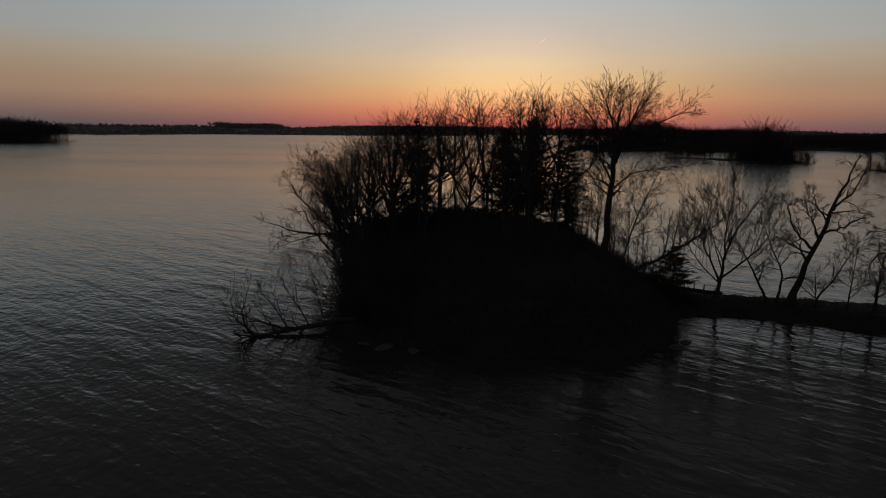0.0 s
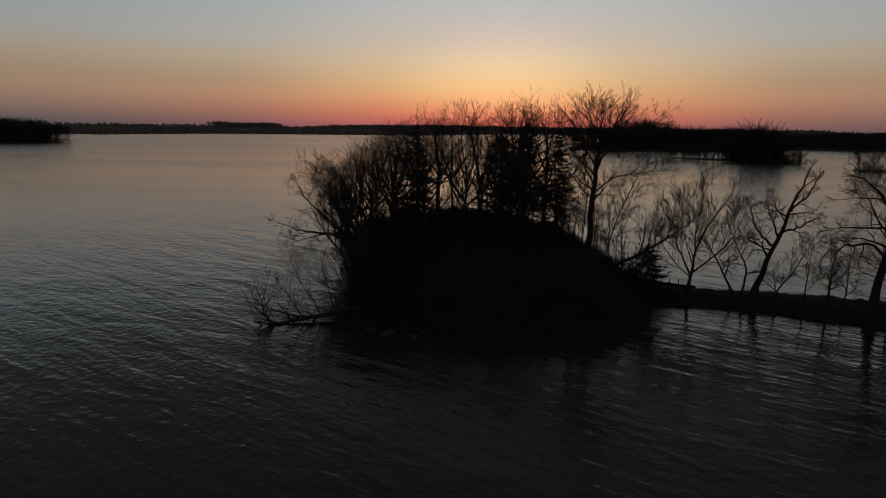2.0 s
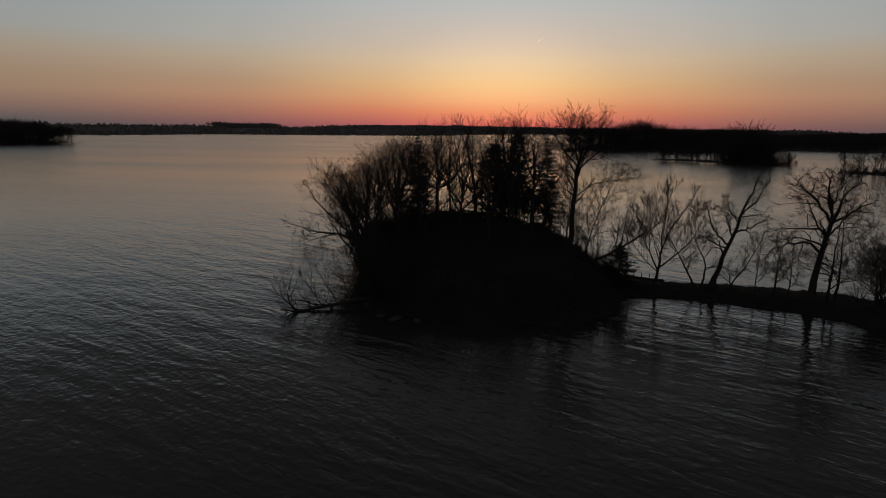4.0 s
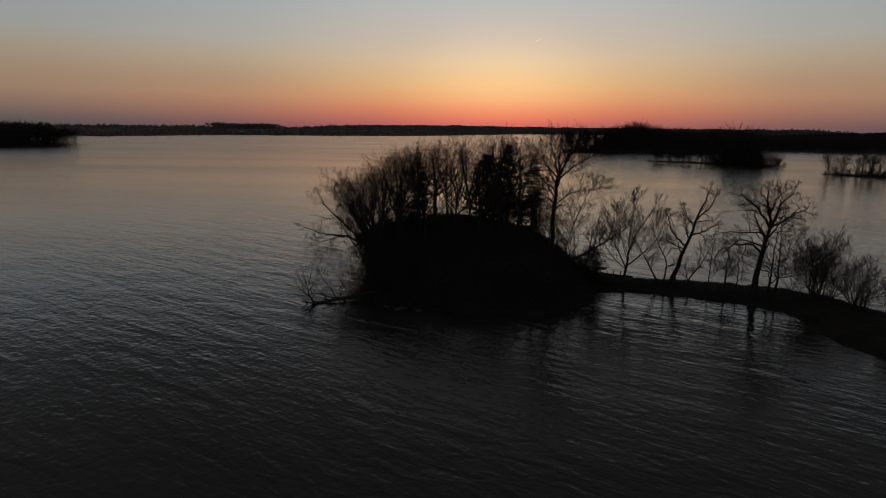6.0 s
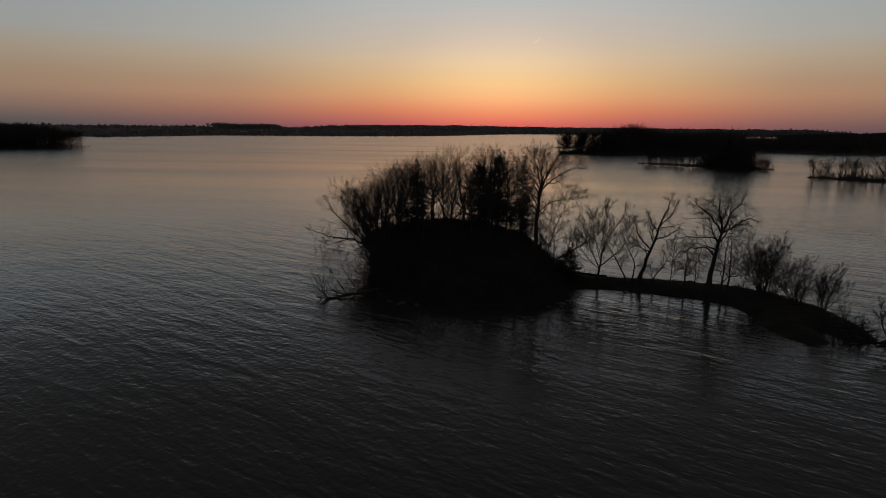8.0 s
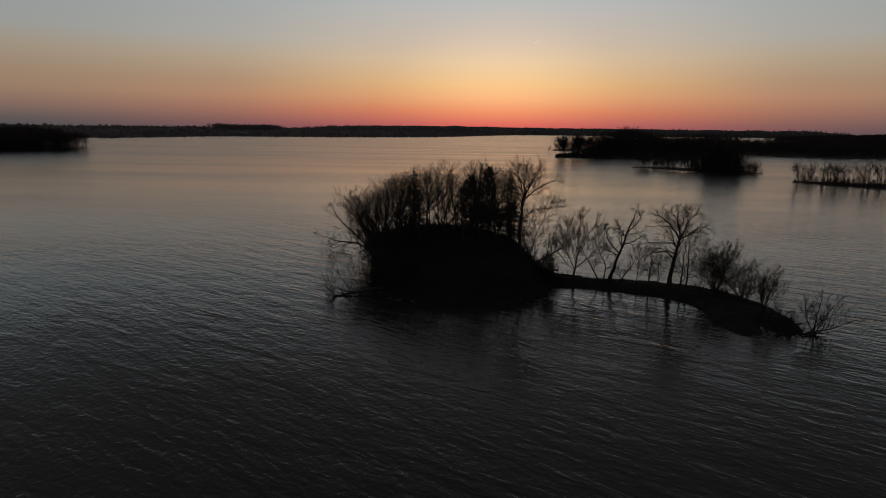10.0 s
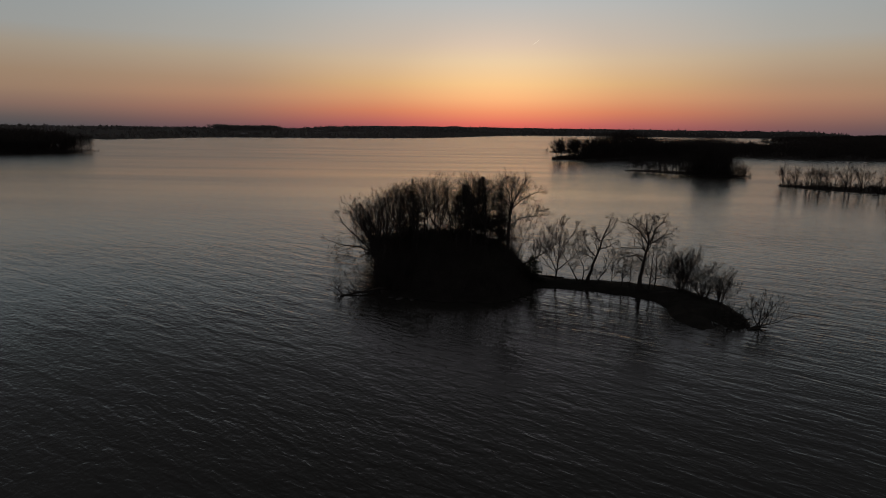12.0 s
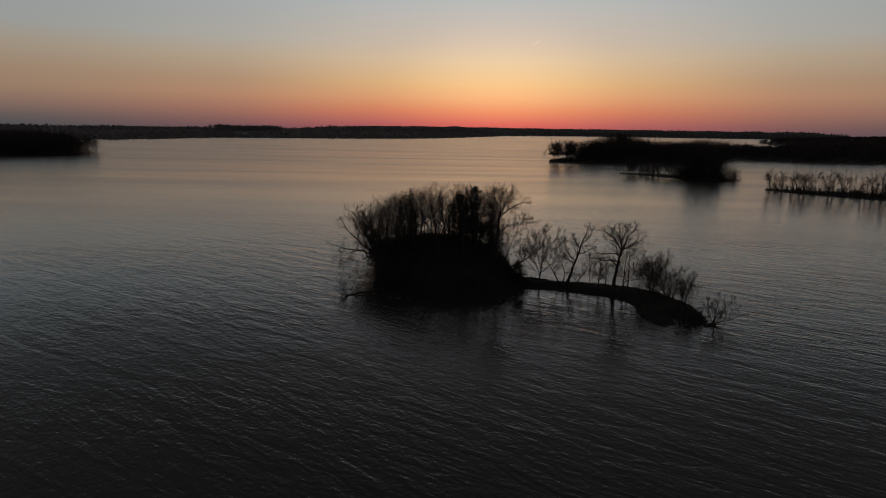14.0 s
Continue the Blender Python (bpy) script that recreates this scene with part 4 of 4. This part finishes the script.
for x, y, size in ((-9.1, 39.6, 1.5), (-9.7, 41.6, 1.6), (-8.1, 38.2, 1.2), (-10.3, 44.4, 1.7), (-10.6, 47.0, 1.6), (-8.5, 40.8, 1.7), (-9.3, 43.4, 1.8), (-11.3, 51.5, 1.7), (-6.9, 37.4, 1.2)):
    plant("brush_shrub", BRUSH[int(y) % 4], (x, y, max(ground_at(x, y), 0) - 0.05), "tall bare shrub hanging over the west shore", "shrub", "west shore brush", turn=float(rng.uniform(0, 360)), size=size)

# ---- fallen tree off the west shore ----
plant("fallen_tree", forked_tree_meshes(
    840, [([(1.2, 0.4, 0.7), (-2, -0.8, 0.35), (-4, -1.6, 0.12), (-5.0, -2.1, 0.05)], 0.2, 0.09), ([(-4.9, -2.0, 0.0), (-5.3, -2.1, 0.5), (-5.6, -2.1, 1.6), (-5.2, -2.0, 3.2)], 0.1, 0.015),
          ([(-5.2, -2.0, 0.4), (-6.0, -2.2, 1.2), (-6.3, -2.2, 2.4)], 0.06, 0.01), ([(-3.0, -1.2, 0.2), (-3.6, -1.2, 1.3), (-4.6, -1.2, 2.6)], 0.07, 0.01), ([(-1.8, -0.7, 0.4), (-2.4, -0.7, 1.6), (-3.4, -0.6, 3.0)], 0.06, 0.01),
          ([(-0.8, -0.3, 0.5), (-1.2, -0.3, 2.0), (-1.6, -0.2, 3.6)], 0.06, 0.01), ([(-2.4, -1.0, 0.3), (-2.6, -1.8, 1.0), (-3.4, -2.4, 1.4)], 0.05, 0.01)],
    side=8, first=0.25, angle=42, spread=0.42, up=0.05, gnarl=0.13, turn=32, ratio=0.74, levels=3, slips=3, least=0.0075), (-9.6, 38.3, 0.0), "bare tree fallen into the water with upturned branches")
# ---- logs on the shore ----
def drift_log(at, way, length, r, seed, label, stubs=0):
    rng = np.random.default_rng(seed)
    t = Tubes()
    w = unit(np.array(way, float))
    p = np.stack([w * length * (q - 0.5) for q in np.linspace(0, 1, 8)]) + rng.normal(0, r * 0.25, (8, 3))
    rad = np.linspace(r, r * 0.6, 8)
    rad[0], rad[-1] = 0.01, 0.01
    p[0], p[-1] = p[1] - w * 0.02, p[-2] + w * 0.02
    t.add(p[None], rad[None], 8)
    sp, sr, sl = sprout(rng, p[None], rad[None], np.array([length]), 4, 0.2, 60, 0.12, 3, 0.1, 0.1, 0.4)
    t.add(sp, sr, 5)
    for j in range(stubs):
        b = w * length * (-0.4 + 0.62 * j / stubs)
        t.add(np.array([[b, b + (0.02, 0, 0.3), b + (0.03, 0.02, 0.55)]]), np.array([[0.06, 0.05, 0.04]]), 6)
    ob = new("log", t.mesh("log", DRIFT))
    ob.matrix_basis = pose(at[0], at[1], max(ground_at(at[0], at[1]), 0) + r * 0.6)
    return tagged(ob, label, "log", "drift logs")


drift_log((18.2, 50.5, 1.05), (1, -0.22, -0.02), 5.0, 0.17, 1, "weathered fallen log with broken stubs on the spit", 4)
drift_log((16.6, 48.4, 1.0), (1, -0.5, -0.08), 3.0, 0.1, 4, "thin fallen log lying across the spit")
drift_log((38.2, 27.2, 0.25), (1, 0.25, -0.12), 3.6, 0.14, 2, "driftwood log on the tip of the spit")
for k, (x, y, wx, wy, ln) in enumerate(((38.6, 26.2, 1, 0.5, 3.0), (39.2, 26.0, 0.6, -1, 2.6), (37.8, 26.4, -1, 0.7, 2.4), (39.0, 27.2, 1, 0.1, 3.4), (38.2, 28.0, 1, -0.6, 3.2), (39.4, 28.8, 0.8, 0.7, 2.8), (37.4, 27.0, 0.3, 1, 2.6))):
    drift_log((x, y, 0), (wx, wy, 0.12 + 0.05 * (k % 3)), ln, 0.09 + 0.01 * k, 10 + k, "drift branch piled on the tip of the spit")
for k, (x, y) in enumerate(((37.6, 26.4), (38.6, 27.4), (39.0, 26.0), (37.9, 27.8))):
    plant("brush_shrub", BRUSH[k], rooted(x, y), "low bare brush crowding the tip of the spit", "shrub", "spit shrubs", turn=70.0 * k, size=0.5)
for k, (x, y, size) in enumerate(((39.6, 28.2, 0.5), (40.3, 27.0, 0.45), (36.6, 29.4, 0.6), (38.9, 29.8, 0.65), (36.2, 27.0, 0.4), (33.6, 31.0, 0.5), (37.2, 36.0, 0.8))):
    plant("brush_shrub", BRUSH[k % 4], rooted(x, y), "low tangled bare shrub at the end of the spit", "shrub", "spit shrubs", turn=55.0 * k, size=size)
for k, (x, y, wx, wy, ln) in enumerate(((40.4, 25.7, 1, -0.2, 3.2), (39.7, 25.1, 1, 0.35, 2.4), (37.0, 25.3, -1, -0.4, 2.0))):
    drift_log((x, y, 0), (wx, wy, 0.1), ln, 0.11, 30 + k, "drift branch lying in the shallows off the spit")
plant("brush_shrub", BRUSH[1], rooted(38.4, 26.4), "low bare shrub on the tip of the spit", "shrub", "spit shrubs", size=0.55)
plant("brush_shrub", BRUSH[2], rooted(37.8, 29.6), "low bare shrub above the drift logs", "shrub", "spit shrubs", size=0.7)
plant("brush_shrub", BRUSH[3], rooted(31.9, 33.4), "low bare shrub on the spit's inner shore", "shrub", "spit shrubs", size=0.6)

# ---- far islets: trees that can be told apart ----
SMALL = []
for k in range(5):
    q = np.random.default_rng(900 + k)
    stems = [([(0, 0, 0), (0.2, 0.1, 4), (q.normal(0, 0.6), q.normal(0, 0.6), 8.6)], 0.16, 0.03)]
    for j in range(3):
        a = q.uniform(0, 6.28)
        stems.append(([(0.1, 0.05, 2.2), (1.6 * math.cos(a), 1.6 * math.sin(a), 4.8), (3.3 * math.cos(a), 3.3 * math.sin(a), q.uniform(6, 8))], 0.11, 0.03))
    SMALL.append(forked_tree_meshes(910 + k, stems, side=4, first=0.4, angle=44, spread=0.36, up=0.05, gnarl=0.12, turn=32, levels=2, slips=5, least=0.036, light=True))


NEAR_SHORE = [(104, 346), (118, 331), (131, 311), (146, 299), (160, 300), (166, 307)]
EAST_SHORE = [(151, 246), (155, 231), (171, 213), (190, 196), (225, 185)]
for line, fn, step, label, group in ((NEAR_SHORE, near_fn, 1.1, "bare tree on a small low islet", "near islet trees"), (EAST_SHORE, east_fn, 1.5, "bare tree on a long low islet", "east islet trees")):
    for k, (x, y, z) in enumerate(along(line, fn, step, 9.0, len(label))):
        plant("bare_tree", SMALL[k % 5], (x, y, max(z, 0.1) - 0.2), label, group=group, turn=float(rng.uniform(0, 360)), size=float(rng.uniform(0.75, 1.3)) * (0.55 if 154 < x and y > 280 else 1.0))
    for k, (x, y, z) in enumerate(along(line, fn, 3.4, 5.0, len(label) + 1)):
        plant("brush_shrub", BRUSH[k % 4], (x, y, max(z, 0.1) - 0.15), "bare shrub under the islet's trees", "shrub", group.replace("trees", "brush"), turn=float(rng.uniform(0, 360)), size=float(rng.uniform(0.7, 1.6)))


POINT_TREES = np.array([(78.0, 491, 0), (80, 494, 0), (82, 492, 0), (90, 494, 0), (93, 496, 0), (95, 499, 0), (98, 497, 0), (103, 500, 0), (106, 503, 0), (110, 501, 0), (113, 506, 0), (118, 505, 0), (122, 510, 0), (125, 512, 0)])
for k in range(0, len(POINT_TREES), 2):
    clump = POINT_TREES[k:k + 2] + np.array([0, 0, 1.2])
    woods("woods", np.concatenate([clump, clump + np.array([1.2, 1.5, 0])]), (17, 20 + 0.3 * k), 0.4, 30, 20, 950 + k, "round-crowned bare trees at the end of a low point", 0.55, 8, TWIG)

# ---- stones ----
def stone(at, size, seed, label, group):
    bm = bmesh.new()
    bmesh.ops.create_icosphere(bm, subdivisions=2, radius=0.5)
    off = Vector((seed * 3.1, seed * 1.7, 0))
    for v in bm.verts:
        v.co *= 1 + 0.6 * noise.noise(v.co * 2.2 + off) + 0.12 * noise.noise(v.co * 6 + off)
        v.co.x, v.co.y, v.co.z = v.co.x * size[0], v.co.y * size[1], v.co.z * size[2]
    me = bpy.data.meshes.new("stone")
    bm.to_mesh(me)
    bm.free()
    me.materials.append(STONE)
    ob = new("stone", me)
    ob.matrix_basis = pose(at[0], at[1], max(ground_at(*at), -0.1) + size[2] * 0.12, 0, 0, seed * 47)
    return tagged(ob, label, "stone", group)


for k, (x, y, sx_, sy_, sz_) in enumerate(((-6.1, 35.1, 1.5, 0.9, 0.4), (-4.2, 34.7, 1.1, 0.8, 0.3), (-7.4, 35.7, 0.8, 0.7, 0.3),
                                           (11.9, 36.6, 1.2, 0.8, 0.4), (12.8, 37.6, 0.8, 0.6, 0.4), (10.4, 35.2, 0.7, 0.6, 0.3))):
    stone((x, y), (sx_, sy_, sz_), k + 1, "pale rounded stone at the island's waterline", "shore stones")
for k, (x, y, sx_, sy_, sz_) in enumerate(((1.4, 50.0, 1.4, 0.8, 0.5), (2.2, 49.2, 0.9, 0.6, 0.4), (4.6, 43.6, 0.7, 0.5, 0.4), (5.6, 43.2, 0.6, 0.5, 0.35), (6.8, 43.4, 0.6, 0.4, 0.3))):
    stone((x, y), (sx_, sy_, sz_), k + 20, "pale flat stone lying on the island's dark slope", "slope stones")

# ---- dead grass along the shores ----
rng = np.random.default_rng(91)
q = rng.uniform((-17, 34), (40, 90), (60000, 2))
d = distance_in(ISLAND, q[:, 0], q[:, 1])
q = q[(d > 0.1) & (d < 4.0) & ((q[:, 0] > 12) | (q[:, 1] < 46))][:9000]
base = np.column_stack([q, island_height(q[:, 0], q[:, 1]) - 0.03])
h = rng.uniform(0.08, 0.3, len(base))[:, None]
tip = base + unit(np.column_stack([rng.normal(0, 0.35, (len(base), 2)), np.ones(len(base))])) * h
side = unit(np.column_stack([rng.normal(size=(len(base), 2)), np.zeros(len(base))])) * 0.025
v = np.stack([base - side, base + side, tip], 1).reshape(-1, 3)
tagged(new("grass", mesh("grass", v.tolist(), np.arange(len(v)).reshape(-1, 3).tolist(), GRASS, smooth=False)), "dead grass fringing the island and spit", "grass", kind="stuff")


# ---- far buildings and wind turbines ----
def lathe(profile, sides, mat, name):
    v, f = [], []
    for r, z in profile:
        v += [(r * math.cos(a * 2 * math.pi / sides), r * math.sin(a * 2 * math.pi / sides), z) for a in range(sides)]
    for i in range(len(profile) - 1):
        f += [(i * sides + a, i * sides + (a + 1) % sides, (i + 1) * sides + (a + 1) % sides, (i + 1) * sides + a) for a in range(sides)]
    f.append(tuple(range((len(profile) - 1) * sides, len(profile) * sides)))
    return mesh(name, v, f, mat)


def far_height(x, y):
    return float(far_fn(np.array([float(x)]), np.array([float(y)]))[0])


for x, y, tall in ((-936, 1262, 22), (-928, 1270, 21)):
    silo = thing("silo", (x, y, far_height(x, y) - 1), "tall pale concrete farm silo on the far ridge", "silo", "far silos")
    part("wall", lathe([(3.4, 0), (3.4, tall - 3), (3.2, tall - 2.6)], 16, CONCRETE, "wall"), silo)
    part("roof", lathe([(3.5, tall - 2.7), (3.0, tall - 1.2), (1.6, tall - 0.3), (0.3, tall)], 16, STEEL, "roof"), silo, "grey domed roof")
tower_me = lathe([(1.5, 0), (1.1, 40), (0.8, 78)], 10, STEEL, "tower")
hub_me = lathe([(1.6, 77), (1.9, 78), (1.9, 80), (1.2, 81)], 8, STEEL, "nacelle")
blade_me = mesh("blade", [(-0.6, -1.0, 1), (0.9, -1.0, 1), (1.3, -1.0, 8), (0.3, -1.1, 32), (-0.3, -1.0, 32), (-0.8, -1.0, 6), (-0.5, -1.5, 1), (0.7, -1.5, 1), (0.1, -1.4, 31)],
                [(0, 1, 2, 3, 4, 5), (6, 8, 3, 2, 1, 7), (6, 0, 5, 4, 8), (6, 7, 1, 0), (3, 8, 4)], STEEL, False)
for k, azimuth in enumerate((1.35, 1.75, 2.1, 2.35, 2.75, 3.2, 5.1, 5.4, 7.0, 11.2)):
    x, y = 4150 * math.tan(radians(azimuth)), 4250 + 40 * (k % 3)
    turbine = thing("wind_turbine", (x, y, -26 - 4 * (k % 3)), "tall thin wind turbine far beyond the lake", "wind turbine", "far wind turbines")
    part("tower", tower_me, turbine)
    part("nacelle", hub_me, turbine)
    for j in range(3):
        b = part("blade", blade_me, turbine)
        b.matrix_basis = pose(0, 0, 79, 0, 120 * j + 37 * k, 0) @ Matrix.Scale(0.55, 4)

house = thing("farmhouse", (-622, 1600, far_height(-622, 1600)), "pale low farm building on the far slope", "building")
hb = bmesh.new()
bmesh.ops.create_cube(hb, size=1, matrix=Matrix.Translation((0, 0, 2.2)) @ Matrix.Diagonal((16, 8, 4.4, 1)))
hm = bpy.data.meshes.new("wall")
hb.to_mesh(hm)
hb.free()
hm.materials.append(CONCRETE)
part("wall", hm, house)
part("roof", mesh("roof", [(-8.4, -4.5, 4.3), (8.4, -4.5, 4.3), (8.4, 4.5, 4.3), (-8.4, 4.5, 4.3), (-8.4, 0, 7.2), (8.4, 0, 7.2)], [(0, 1, 5, 4), (2, 3, 4, 5), (0, 4, 3), (1, 2, 5), (3, 2, 1, 0)], STEEL, False), house, "grey pitched roof")

# ---- undergrowth: a dense tangle of twigs over the island's floor ----
rng = np.random.default_rng(92)
q = rng.uniform((-17, 35), (14, 90), (150000, 2))
q = q[rng.random(len(q)) < np.clip(1.0 + 0.12 * (q[:, 0] + 8), 0.15, 1)]
d = distance_in(ISLAND, q[:, 0], q[:, 1])
clump = bumps(q[:, 0], q[:, 1], 5.0, 8)
q, clump = q[(d > 0.3) & (clump > -0.5)][:52000], clump[(d > 0.3) & (clump > -0.5)][:52000]
tall = np.clip(0.9 + 0.55 * clump, 0.4, 1.9) * np.where(q[:, 1] > 47, 1.25, 0.8)
base = np.column_stack([q, island_height(q[:, 0], q[:, 1]) + tall * rng.uniform(-0.05, 0.55, len(q))])
way = unit(np.column_stack([rng.normal(0, 0.5, (len(q), 2)), np.full(len(q), 0.8)]))
tip = base + way * (tall * rng.uniform(0.35, 0.8, len(q)))[:, None]
side = unit(np.cross(way, rng.normal(size=way.shape))) * rng.uniform(0.012, 0.03, len(q))[:, None]
q = rng.uniform((-17, 33.5), (14, 90), (120000, 2))
d = distance_in(ISLAND, q[:, 0], q[:, 1])
q = q[(d > -0.25) & (d < 3.0)][:15000]
low = np.column_stack([q, np.maximum(island_height(q[:, 0], q[:, 1]), 0) + rng.uniform(-0.05, 0.3, len(q))])
lean = unit(np.column_stack([rng.normal(0, 0.7, (len(q), 2)), np.full(len(q), 0.6)]))
base, tip = np.concatenate([base, low]), np.concatenate([tip, low + lean * rng.uniform(0.3, 1.1, len(q))[:, None]])
side = np.concatenate([side, unit(np.cross(lean, rng.normal(size=lean.shape))) * rng.uniform(0.012, 0.03, len(q))[:, None]])
v = np.stack([base - side, base + side, tip], 1).reshape(-1, 3)
tagged(new("undergrowth", mesh("undergrowth", v.tolist(), np.arange(len(v)).reshape(-1, 3).tolist(), TWIG, smooth=False)), "dense tangle of bare twigs over the island floor", "undergrowth", kind="stuff")

# ---- a short vapour trail high in the west, its sunlight put in as emission ----
TRAIL = bpy.data.materials.new("vapour_sun_as_emission")
TRAIL.use_nodes = True
glow = TRAIL.node_tree.nodes["Principled BSDF"]
glow.inputs["Base Color"].default_value = (0.8, 0.75, 0.7, 1)
glow.inputs["Emission Color"].default_value = (1.0, 0.82, 0.62, 1)
glow.inputs["Emission Strength"].default_value = 0.78
trail = Tubes()
trail.add(np.array([[(-22, 0, -18), (-8, 0, -8), (6, 0, 2), (24, 0, 20)]], float), np.array([[0.3, 2.6, 2.2, 0.3]]), 8)
ob = new("vapour_trail", trail.mesh("vapour_trail", TRAIL))
ob.matrix_basis = pose(402, 4000, 588)
tagged(ob, "short vapour trail in the evening sky, its sunlight given as glow", "vapour trail", kind="structure")
